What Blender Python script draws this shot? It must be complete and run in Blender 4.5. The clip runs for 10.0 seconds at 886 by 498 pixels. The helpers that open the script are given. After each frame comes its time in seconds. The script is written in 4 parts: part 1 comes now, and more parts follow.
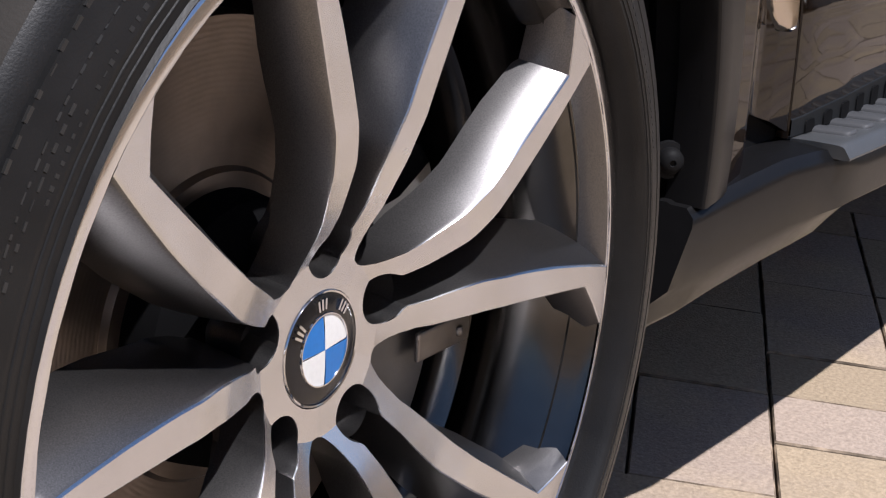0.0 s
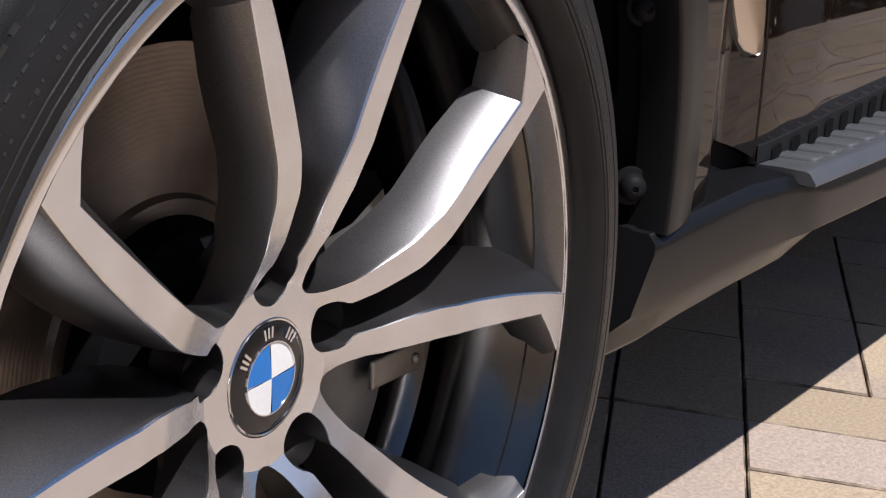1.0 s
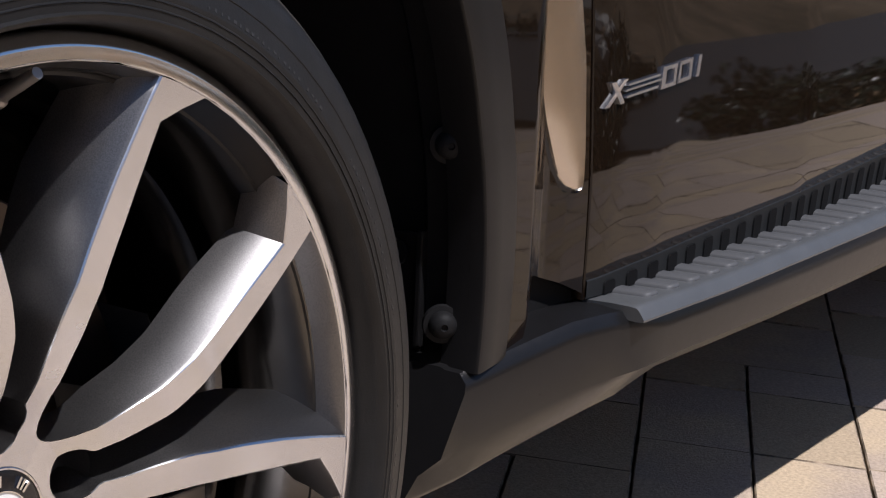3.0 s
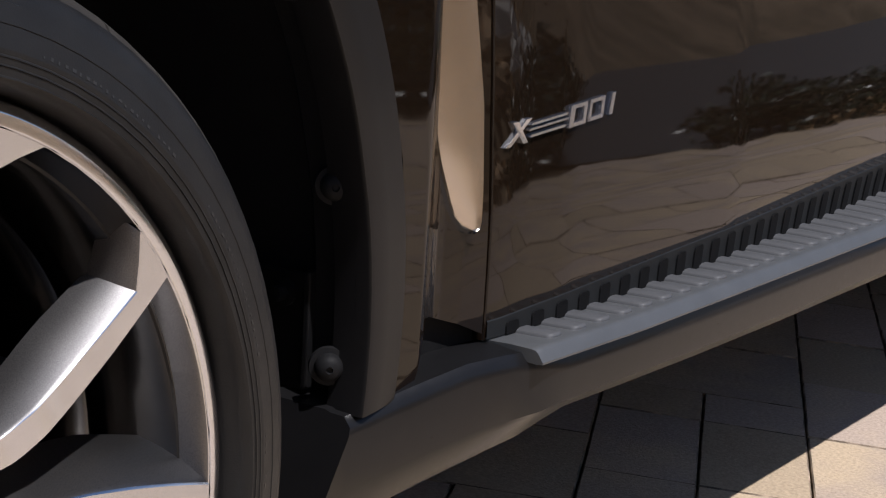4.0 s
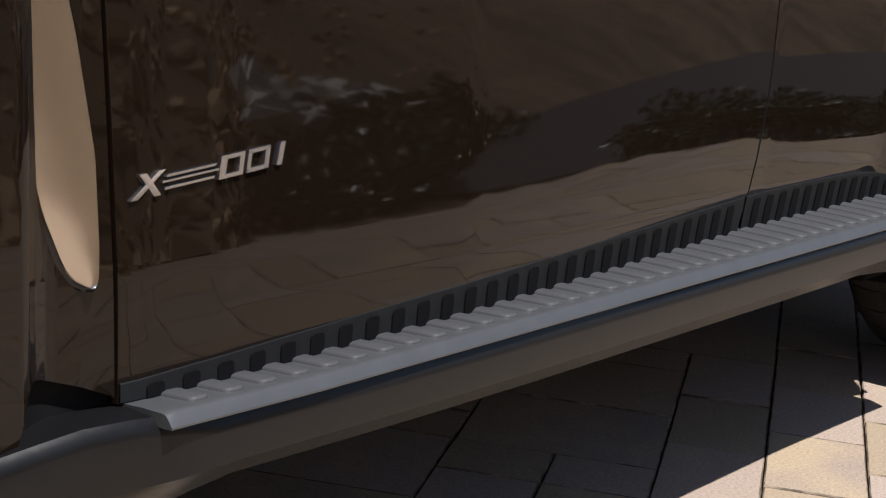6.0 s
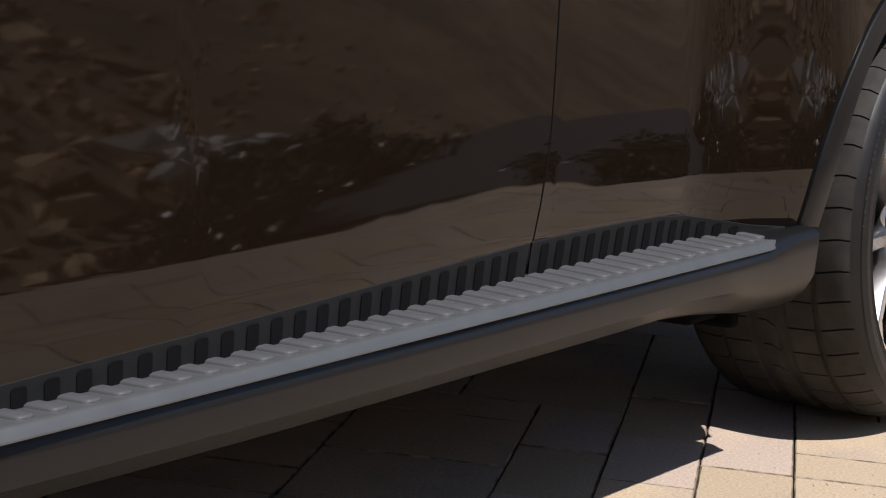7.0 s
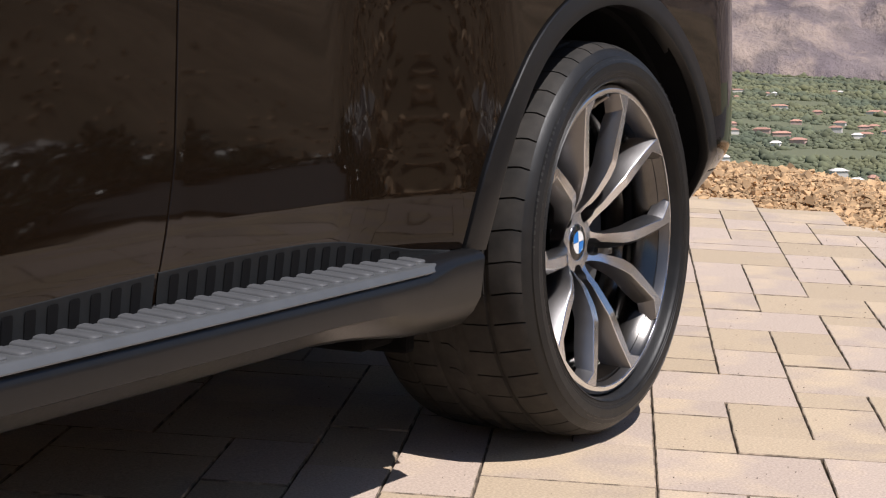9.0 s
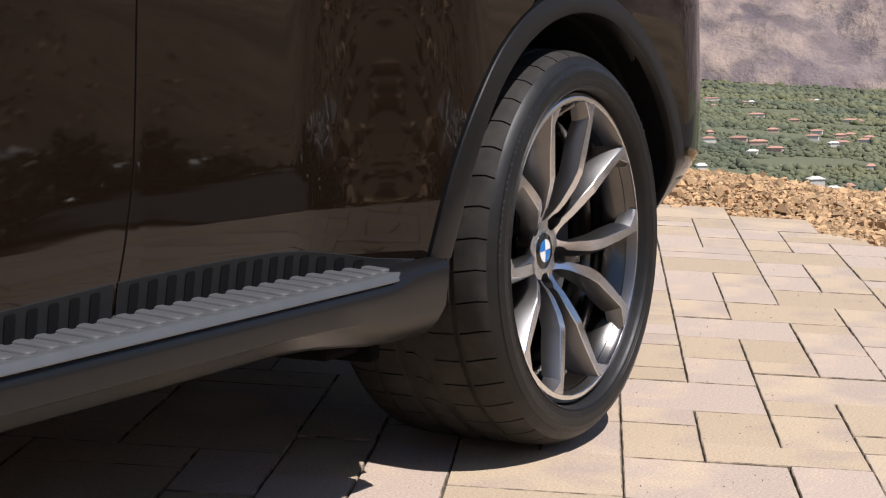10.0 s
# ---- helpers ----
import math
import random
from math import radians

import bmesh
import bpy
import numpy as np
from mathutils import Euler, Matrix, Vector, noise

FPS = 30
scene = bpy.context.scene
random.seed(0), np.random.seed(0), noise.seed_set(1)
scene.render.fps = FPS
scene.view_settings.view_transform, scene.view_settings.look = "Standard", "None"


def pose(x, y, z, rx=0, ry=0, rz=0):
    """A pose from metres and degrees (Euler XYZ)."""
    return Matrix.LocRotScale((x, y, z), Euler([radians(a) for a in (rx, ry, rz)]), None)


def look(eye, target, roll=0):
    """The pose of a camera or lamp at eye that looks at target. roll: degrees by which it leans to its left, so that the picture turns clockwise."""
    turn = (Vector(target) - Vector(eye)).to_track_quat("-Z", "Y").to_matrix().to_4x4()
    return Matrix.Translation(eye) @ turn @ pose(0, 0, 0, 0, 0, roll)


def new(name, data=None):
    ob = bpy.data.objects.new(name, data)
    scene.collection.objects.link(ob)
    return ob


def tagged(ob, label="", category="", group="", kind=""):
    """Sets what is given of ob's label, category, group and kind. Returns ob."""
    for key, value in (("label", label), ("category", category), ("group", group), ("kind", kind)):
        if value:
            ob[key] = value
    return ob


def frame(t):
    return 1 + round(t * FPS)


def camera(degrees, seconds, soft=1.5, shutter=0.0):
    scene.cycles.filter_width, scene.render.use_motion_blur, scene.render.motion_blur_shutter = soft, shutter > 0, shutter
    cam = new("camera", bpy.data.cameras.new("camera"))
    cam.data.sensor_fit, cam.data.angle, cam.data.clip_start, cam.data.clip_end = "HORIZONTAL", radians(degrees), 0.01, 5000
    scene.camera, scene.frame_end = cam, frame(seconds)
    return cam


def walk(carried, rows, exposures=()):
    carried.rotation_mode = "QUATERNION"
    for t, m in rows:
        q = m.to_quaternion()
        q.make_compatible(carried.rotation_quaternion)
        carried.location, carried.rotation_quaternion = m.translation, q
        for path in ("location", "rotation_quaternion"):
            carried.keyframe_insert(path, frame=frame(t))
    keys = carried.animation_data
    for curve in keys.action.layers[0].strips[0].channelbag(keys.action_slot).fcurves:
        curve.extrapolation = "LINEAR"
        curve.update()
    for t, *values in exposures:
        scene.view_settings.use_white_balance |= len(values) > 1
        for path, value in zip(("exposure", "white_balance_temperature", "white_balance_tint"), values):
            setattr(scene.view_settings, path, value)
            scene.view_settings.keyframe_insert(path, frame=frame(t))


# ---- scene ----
# World: x runs along the car to its rear, y into the car, z up; the origin is on the paving under the front wheel.
cam = camera(28.24, 10.0, soft=1.2)
PATH = [
    (0, (-0.778, -0.520, 0.730), (0.8455, 0.4946, 0.1513), 3.04),
    (0.5, (-0.771, -0.525, 0.733), (0.8541, 0.4908, 0.1593), 3.22),
    (1, (-0.756, -0.543, 0.734), (0.8716, 0.4781, 0.1781), 3.08),
    (1.5, (-0.735, -0.568, 0.735), (0.8982, 0.4580, 0.2044), 2.90),
    (2, (-0.710, -0.596, 0.739), (0.9303, 0.4365, 0.2458), 2.83),
    (2.5, (-0.684, -0.622, 0.745), (0.9615, 0.4177, 0.2872), 2.80),
    (3, (-0.654, -0.660, 0.749), (0.9935, 0.3920, 0.3272), 2.64),
    (4.5, (-0.522, -0.789, 0.789), (1.0965, 0.3102, 0.3723), 3.63),
    (5, (-0.446, -0.857, 0.788), (1.1519, 0.2788, 0.3909), 3.51),
    (5.5, (-0.366, -0.921, 0.801), (1.2142, 0.2361, 0.3972), 3.69),
    (6.8, (-0.195, -1.146, 0.750), (1.4104, 0.0136, 0.4666), 0.15),
    (7, (-0.160, -1.204, 0.774), (1.4421, -0.0422, 0.4843), 0.64),
    (7.2, (-0.149, -1.246, 0.771), (1.4683, -0.1018, 0.4953), -0.00),
    (7.5, (-0.111, -1.278, 0.762), (1.5316, -0.1680, 0.4991), -0.56),
    (8, (-0.080, -1.351, 0.759), (1.6035, -0.3017, 0.5055), -0.61),
    (8.5, (-0.035, -1.400, 0.756), (1.6645, -0.3757, 0.5072), -0.70),
    (9, (-0.006, -1.435, 0.756), (1.7009, -0.4216, 0.5118), -0.71),
    (9.5, (0.006, -1.453, 0.753), (1.7205, -0.4499, 0.5159), -0.82),
    (10, (0.013, -1.449, 0.754), (1.7331, -0.4568, 0.5197), -0.79),
]
walk(cam, [(t, look(eye, target, roll)) for t, eye, target, roll in PATH],
     exposures=((0.0, 0.15, 5950, 14), (3.0, 0.15, 6000, 14), (5.5, 0.18, 6130, 11), (7.0, 0.27, 6200, 12), (10.0, 0.29, 6180, 13)))

# ---------------------------------------------------------------- light
SUN = Vector((-0.13, -0.52, 1.0)).normalized()
world = bpy.data.worlds.new("world")
scene.world = world
world.use_nodes = True
wn = world.node_tree.nodes
sky = wn.new("ShaderNodeTexSky")
sky.sky_type = "NISHITA"
sky.sun_disc = False
sky.sun_elevation = math.asin(SUN.z)
sky.sun_rotation = math.atan2(SUN.x, SUN.y)
sky.dust_density = 0.5
sky.ozone_density = 2.5
wn["Background"].inputs["Strength"].default_value = 0.068
world.node_tree.links.new(sky.outputs["Color"], wn["Background"].inputs["Color"])
sun = new("sun", bpy.data.lights.new("sun", "SUN"))
sun.data.energy = 4.85
sun.data.angle = radians(0.55)
sun.data.color = (1.0, 0.945, 0.885)
sun.rotation_euler = SUN.to_track_quat("Z", "Y").to_euler()


# ---------------------------------------------------------------- materials
def material(name, base, rough=0.5, metal=0.0, var=0.0, scale=20.0, bump=0.0, bump_scale=200.0, coat=0.0, island=0.0,
             per_object=0.0, second=None, second_scale=3.0, rough_var=0.0, spec=0.5, shift=""):
    m = bpy.data.materials.new(name)
    m.use_nodes = True
    nt = m.node_tree
    n, ln = nt.nodes, nt.links
    p = n["Principled BSDF"]
    p.inputs["Roughness"].default_value = rough
    p.inputs["Metallic"].default_value = metal
    p.inputs["Coat Weight"].default_value = coat
    p.inputs["Coat Roughness"].default_value = 0.02
    p.inputs["Specular IOR Level"].default_value = spec
    co = n.new("ShaderNodeTexCoord").outputs["Object"]
    colour = n.new("ShaderNodeRGB")
    colour.outputs[0].default_value = (*base, 1)
    out = colour.outputs[0]

    def noise_tex(s, detail=5.0):
        t = n.new("ShaderNodeTexNoise")
        t.inputs["Scale"].default_value = s
        t.inputs["Detail"].default_value = detail
        ln.new(co, t.inputs["Vector"])
        return t

    if second:
        mix = n.new("ShaderNodeMix")
        mix.data_type = "RGBA"
        ramp = n.new("ShaderNodeMapRange")
        ramp.inputs["From Min"].default_value, ramp.inputs["From Max"].default_value = 0.4, 0.62
        blend = noise_tex(second_scale).outputs["Fac"]
        if shift:
            # each piece leans to one colour or the other
            pick = n.new("ShaderNodeObjectInfo").outputs["Random"] if shift == "object" else n.new("ShaderNodeNewGeometry").outputs["Random Per Island"]
            lean = n.new("ShaderNodeMath")
            lean.operation = "MULTIPLY_ADD"
            lean.inputs[1].default_value, lean.inputs[2].default_value = 0.46, -0.23
            ln.new(pick, lean.inputs[0])
            total = n.new("ShaderNodeMath")
            ln.new(blend, total.inputs[0])
            ln.new(lean.outputs[0], total.inputs[1])
            blend = total.outputs[0]
        ln.new(blend, ramp.inputs["Value"])
        ln.new(ramp.outputs[0], mix.inputs["Factor"])
        ln.new(out, mix.inputs[6])
        mix.inputs[7].default_value = (*second, 1)
        out = mix.outputs[2]
    factors = []
    if var:
        factors.append((noise_tex(scale).outputs["Fac"], 0.25, 0.75, var))
    if per_object:
        factors.append((n.new("ShaderNodeObjectInfo").outputs["Random"], 0.0, 1.0, per_object))
    if island:
        factors.append((n.new("ShaderNodeNewGeometry").outputs["Random Per Island"], 0.0, 1.0, island))
    for value, lo, hi, amount in factors:
        r = n.new("ShaderNodeMapRange")
        r.inputs["From Min"].default_value, r.inputs["From Max"].default_value = lo, hi
        r.inputs["To Min"].default_value, r.inputs["To Max"].default_value = 1 - amount, 1 + amount
        ln.new(value, r.inputs["Value"])
        h = n.new("ShaderNodeVectorMath")
        h.operation = "SCALE"
        ln.new(out, h.inputs[0])
        ln.new(r.outputs[0], h.inputs["Scale"])
        out = h.outputs[0]
    ln.new(out, p.inputs["Base Color"])
    if rough_var:
        r = n.new("ShaderNodeMapRange")
        r.inputs["To Min"].default_value, r.inputs["To Max"].default_value = rough - rough_var, rough + rough_var
        ln.new(noise_tex(scale * 2.3).outputs["Fac"], r.inputs["Value"])
        ln.new(r.outputs[0], p.inputs["Roughness"])
    if bump:
        b = n.new("ShaderNodeBump")
        b.inputs["Strength"].default_value = bump
        b.inputs["Distance"].default_value = 0.002
        ln.new(noise_tex(bump_scale, 4.0).outputs["Fac"], b.inputs["Height"])
        ln.new(b.outputs[0], p.inputs["Normal"])
    return m


PAINT = material("dark brown car paint", (0.009, 0.0055, 0.0033), 0.03, 0.0, 0.1, 600, spec=0.33)
PLASTIC = material("charcoal exterior plastic", (0.0078, 0.0076, 0.0081), 0.30, 0.0, 0.12, 60, 0.018, 900, rough_var=0.05, spec=0.34)
LINER = material("black wheel arch liner", (0.0095, 0.0094, 0.0100), 0.60, 0.0, 0.2, 40, 0.10, 300, spec=0.12)
UNDER = material("black underbody", (0.0055, 0.0055, 0.0060), 0.9, 0.0, 0.3, 12, spec=0.05)
MACHINED = material("machined aluminium", (0.74, 0.75, 0.78), 0.26, 1.0, 0.05, 30, 0.008, 1500, rough_var=0.03)
LIP = material("polished aluminium lip", (0.82, 0.83, 0.86), 0.13, 1.0, 0.04, 30, 0.004, 1500, rough_var=0.03)
turned = MACHINED.node_tree.nodes["Principled BSDF"]
turned.inputs["Anisotropic"].default_value, turned.inputs["Anisotropic Rotation"].default_value = 0.75, 0.25
lathe = MACHINED.node_tree.nodes.new("ShaderNodeTangent")
lathe.direction_type, lathe.axis = "RADIAL", "Y"
MACHINED.node_tree.links.new(lathe.outputs[0], turned.inputs["Tangent"])
WHEEL_GREY = material("grey metallic wheel paint", (0.176, 0.170, 0.169), 0.38, 1.0, 0.28, 1300, 0.04, 1500, rough_var=0.06, coat=0.4)
BARREL = material("dark wheel barrel paint", (0.11, 0.105, 0.10), 0.20, 1.0, 0.1, 60, 0.015, 1500, coat=0.3)
RUBBER = material("tyre rubber", (0.0100, 0.0098, 0.0099), 0.46, 0.0, 0.25, 30, 0.10, 700, rough_var=0.08, second=(0.0125, 0.0118, 0.0112), second_scale=9.0, spec=0.34)
TREAD = material("dusty tyre tread", (0.024, 0.022, 0.0200), 0.75, 0.0, 0.25, 40, 0.15, 500, second=(0.036, 0.032, 0.028), second_scale=14.0, spec=0.25)
RUBBER_MARK = material("raised tyre marking", (0.026, 0.025, 0.024), 0.42, 0.0, 0.2, 80)
STRIP = material("satin silver step plate", (0.130, 0.134, 0.138), 0.38, 0.5, 0.08, 25, 0.05, 900, rough_var=0.05, spec=0.2)
RIB = material("satin grey rubber", (0.085, 0.086, 0.090), 0.58, 0.2, 0.10, 40, 0.10, 700, rough_var=0.05, spec=0.25)
# dark band at the foot of the doors, and its darker bars
STRIP_DARK = material("dark slate plastic", (0.0165, 0.0175, 0.0185), 0.45, 0.0, 0.12, 60, 0.05, 900, spec=0.12)
BAR_BLACK = material("black rubber", (0.0075, 0.0075, 0.0080), 0.6, 0.0, 0.15, 60, spec=0.08)
SATIN = material("satin aluminium trim", (0.62, 0.55, 0.47), 0.22, 1.0, 0.03, 50)
CHROME = material("chrome", (0.75, 0.75, 0.77), 0.06, 1.0, 0.03, 50)
BADGE = material("bright badge metal", (0.80, 0.80, 0.83), 0.27, 1.0, 0.03, 50)
BLACK = material("gloss black enamel", (0.008, 0.008, 0.009), 0.18, 0.0, 0.1, 60)
BLUE = material("blue enamel", (0.012, 0.16, 0.50), 0.28, 0.0, 0.06, 300)
WHITE = material("white enamel", (0.78, 0.78, 0.76), 0.30, 0.0, 0.04, 300)
STEEL = material("dull steel", (0.32, 0.30, 0.28), 0.42, 0.9, 0.2, 30, 0.08, 400)
DISC = material("brushed brake disc", (0.26, 0.215, 0.18), 0.34, 0.95, 0.12, 60)
rings = DISC.node_tree.nodes.new("ShaderNodeTexWave")
rings.wave_type, rings.rings_direction = "RINGS", "Y"
rings.inputs["Scale"].default_value, rings.inputs["Distortion"].default_value, rings.inputs["Detail"].default_value = 90.0, 2.5, 4.0
ring_at = DISC.node_tree.nodes.new("ShaderNodeTexCoord")
ring_bump = DISC.node_tree.nodes.new("ShaderNodeBump")
ring_bump.inputs["Strength"].default_value, ring_bump.inputs["Distance"].default_value = 0.05, 0.001
DISC.node_tree.links.new(ring_at.outputs["Object"], rings.inputs["Vector"])
DISC.node_tree.links.new(rings.outputs["Fac"], ring_bump.inputs["Height"])
DISC.node_tree.links.new(ring_bump.outputs[0], DISC.node_tree.nodes["Principled BSDF"].inputs["Normal"])
CALIPER = material("grey cast caliper", (0.20, 0.20, 0.20), 0.45, 0.6, 0.1, 50, 0.1, 500)
GLASS_DARK = material("dark tinted window glass", (0.004, 0.005, 0.005), 0.02, 0.0, 0.1, 3)
PAVER = material("sandy concrete paver", (0.500, 0.388, 0.264), 0.88, 0.0, 0.22, 190, 0.9, 260, per_object=0.19, second=(0.395, 0.312, 0.250), second_scale=5.0, shift="object")
PAVER_FAR = material("sandy concrete pavers further off", (0.500, 0.388, 0.264), 0.88, 0.0, 0.22, 190, 0.9, 260, island=0.19, second=(0.395, 0.312, 0.250), second_scale=5.0, shift="island")
EDGE_SOIL = material("soil-stained block edge", (0.12, 0.092, 0.065), 0.95, 0.0, 0.4, 60, 0.5, 200, second=(0.40, 0.31, 0.22), second_scale=22.0)
BED = material("sandy paver bedding", (0.11, 0.085, 0.06), 0.95, 0.0, 0.4, 30, 0.5, 200)
ROCK = material("ochre crushed rock", (0.42, 0.27, 0.14), 0.9, 0.0, 0.25, 20, 0.5, 120, island=0.4)
SLOPE_ROCK = material("brown slope rock", (0.52, 0.36, 0.22), 0.9, 0.0, 0.35, 6, 0.5, 60, island=0.6)
PALE_ROCK = material("pale weathered rock", (0.66, 0.63, 0.58), 0.85, 0.0, 0.2, 12, 0.4, 80, island=0.25)
GROUND = material("dry desert soil", (0.35, 0.25, 0.155), 0.95, 0.0, 0.35, 0.8, 0.5, 8, second=(0.20, 0.15, 0.09), second_scale=0.12)
valley_mix = GROUND.node_tree.nodes.new("ShaderNodeMix")
valley_mix.data_type = "RGBA"
valley_at = GROUND.node_tree.nodes.new("ShaderNodeTexCoord")
valley_split = GROUND.node_tree.nodes.new("ShaderNodeSeparateXYZ")
valley_low = GROUND.node_tree.nodes.new("ShaderNodeMapRange")
valley_low.inputs["From Min"].default_value, valley_low.inputs["From Max"].default_value = -25.0, -60.0
ground_shader = GROUND.node_tree.nodes["Principled BSDF"].inputs["Base Color"]
GROUND.node_tree.links.new(valley_at.outputs["Object"], valley_split.inputs[0])
GROUND.node_tree.links.new(valley_split.outputs["Z"], valley_low.inputs["Value"])
GROUND.node_tree.links.new(valley_low.outputs[0], valley_mix.inputs["Factor"])
GROUND.node_tree.links.new(ground_shader.links[0].from_socket, valley_mix.inputs[6])
valley_mix.inputs[7].default_value = (0.125, 0.130, 0.072, 1)
GROUND.node_tree.links.new(valley_mix.outputs[2], ground_shader)
ROAD = material("dark asphalt", (0.045, 0.044, 0.046), 0.85, 0.0, 0.2, 6, 0.4, 200)
MOUNTAIN = material("bare reddish grey mountain", (0.150, 0.118, 0.124), 0.95, 0.0, 0.40, 0.012, second=(0.225, 0.178, 0.162), second_scale=0.004)
scree = MOUNTAIN.node_tree
scree_at = scree.nodes.new("ShaderNodeTexCoord")
scree_map = scree.nodes.new("ShaderNodeMapping")
scree_map.inputs["Scale"].default_value = (0.010, 0.010, 0.0025)
scree_map.inputs["Rotation"].default_value = (0.0, 0.35, 0.0)
scree_noise = scree.nodes.new("ShaderNodeTexNoise")
scree_noise.inputs["Scale"].default_value, scree_noise.inputs["Detail"].default_value, scree_noise.inputs["Roughness"].default_value = 1.0, 8.0, 0.65
scree_mask = scree.nodes.new("ShaderNodeMapRange")
scree_mask.inputs["From Min"].default_value, scree_mask.inputs["From Max"].default_value = 0.47, 0.64
scree_mix = scree.nodes.new("ShaderNodeMix")
scree_mix.data_type = "RGBA"
scree_mix.inputs[7].default_value = (0.36, 0.275, 0.225, 1)
scree_bump = scree.nodes.new("ShaderNodeBump")
scree_bump.inputs["Strength"].default_value, scree_bump.inputs["Distance"].default_value = 1.0, 40.0
mountain_shader = scree.nodes["Principled BSDF"].inputs
scree.links.new(scree_at.outputs["Object"], scree_map.inputs["Vector"])
scree.links.new(scree_map.outputs[0], scree_noise.inputs["Vector"])
scree.links.new(scree_noise.outputs["Fac"], scree_mask.inputs["Value"])
scree.links.new(scree_mask.outputs[0], scree_mix.inputs["Factor"])
scree.links.new(mountain_shader["Base Color"].links[0].from_socket, scree_mix.inputs[6])
scree.links.new(scree_mix.outputs[2], mountain_shader["Base Color"])
scree.links.new(scree_noise.outputs["Fac"], scree_bump.inputs["Height"])
scree.links.new(scree_bump.outputs[0], mountain_shader["Normal"])
# leaf colour is lightened to carry the valley's haze
FAR_LEAF = material("valley foliage", (0.158, 0.157, 0.078), 0.9, 0.0, 0.28, 0.02, island=0.22, second=(0.086, 0.100, 0.062), second_scale=0.005)
LEAF = material("dry shrub foliage", (0.040, 0.052, 0.026), 0.28, 0.0, 0.3, 3, island=0.5, spec=0.8)
HILL_LEAF = material("brown scrub", (0.36, 0.24, 0.135), 0.85, 0.0, 0.3, 1.5, island=0.5)
BARK = material("grey brown bark", (0.09, 0.065, 0.045), 0.9, 0.0, 0.3, 12)
HOUSE_WALL = material("pale stucco", (0.72, 0.66, 0.60), 0.9, 0.0, 0.1, 0.5, per_object=0.12)
HOUSE_PINK = material("pinkish stucco", (0.58, 0.40, 0.34), 0.9, 0.0, 0.1, 0.5, per_object=0.15)
HOUSE_ROOF = material("terracotta roof", (0.42, 0.23, 0.17), 0.9, 0.0, 0.15, 0.5, per_object=0.2)
HOUSE_GLASS = material("dark house window", (0.03, 0.035, 0.04), 0.1)


# ---------------------------------------------------------------- mesh helpers
def part(name, bm, mats, parent=None, label="", at=(0, 0, 0), smooth=False, group="", sharp=38):
    me = bpy.data.meshes.new(name)
    bm.to_mesh(me)
    bm.free()
    for m in mats if isinstance(mats, (list, tuple)) else [mats]:
        me.materials.append(m)
    if smooth:
        me.polygons.foreach_set("use_smooth", [True] * len(me.polygons))
        me.set_sharp_from_angle(angle=radians(sharp))
    ob = new(name, me)
    ob.location = at
    if parent:
        ob.parent = parent
    if label or group:
        tagged(ob, label, group=group)
    return ob


def sheet(bm, rows, closed=False, mat=0, flip=False, rings=False):
    """Quads between rows of points; closed: each row is a ring; rings: the last row joins the first."""
    vs = [[bm.verts.new(p) for p in row] for row in rows]
    span = len(rows) if rings else len(rows) - 1
    for i in range(span):
        a, b = vs[i], vs[(i + 1) % len(rows)]
        for j in range(len(a) if closed else len(a) - 1):
            k = (j + 1) % len(a)
            quad = (a[j], a[k], b[k], b[j])
            f = bm.faces.new(quad[::-1] if flip else quad)
            f.material_index = mat
    return vs


def box(bm, lo, hi, bevel=0.0, turn=None, mat=0):
    res = bmesh.ops.create_cube(bm, size=1.0)
    vs = res["verts"]
    c = [(a + b) / 2 for a, b in zip(lo, hi)]
    m = Matrix.Translation(c) @ (turn or Matrix.Identity(4)) @ Matrix.Diagonal((hi[0] - lo[0], hi[1] - lo[1], hi[2] - lo[2], 1))
    bmesh.ops.transform(bm, matrix=m, verts=vs)
    fs = {f for v in vs for f in v.link_faces}
    for f in fs:
        f.material_index = mat
    if bevel:
        es = {e for v in vs for e in v.link_edges}
        bmesh.ops.bevel(bm, geom=list(es), offset=bevel, segments=2, affect="EDGES", profile=0.5)


def revolve(bm, profile, n=96, start=0.0, end=2 * math.pi, mat=0):
    """Turns (radius, y) pairs about the y axis."""
    full = end - start > 6.28
    angles = [start + (end - start) * i / n for i in range(n if full else n + 1)]
    rows = [[(r * math.cos(a), y, r * math.sin(a)) for r, y in profile] for a in angles]
    return sheet(bm, rows, rings=full, mat=mat)


def lerp(x, xs, ys):
    return float(np.interp(x, xs, ys))


def smooth_step(x, a, b):
    t = min(1.0, max(0.0, (x - a) / (b - a)))
    return t * t * (3 - 2 * t)


def merged(bm, d=1e-5):
    bmesh.ops.remove_doubles(bm, verts=bm.verts, dist=d)
    bmesh.ops.recalc_face_normals(bm, faces=bm.faces)
    return bm


# ---------------------------------------------------------------- the car
car = tagged(new("car"), "dark brown glossy sport utility vehicle parked on sunlit paving", "car")
HUB = 0.371
FALL_Y, FALL_X = 0.063, -0.0014
FRONT = (0.0, 0.0, HUB)
REAR = (2.933, -0.054, HUB)

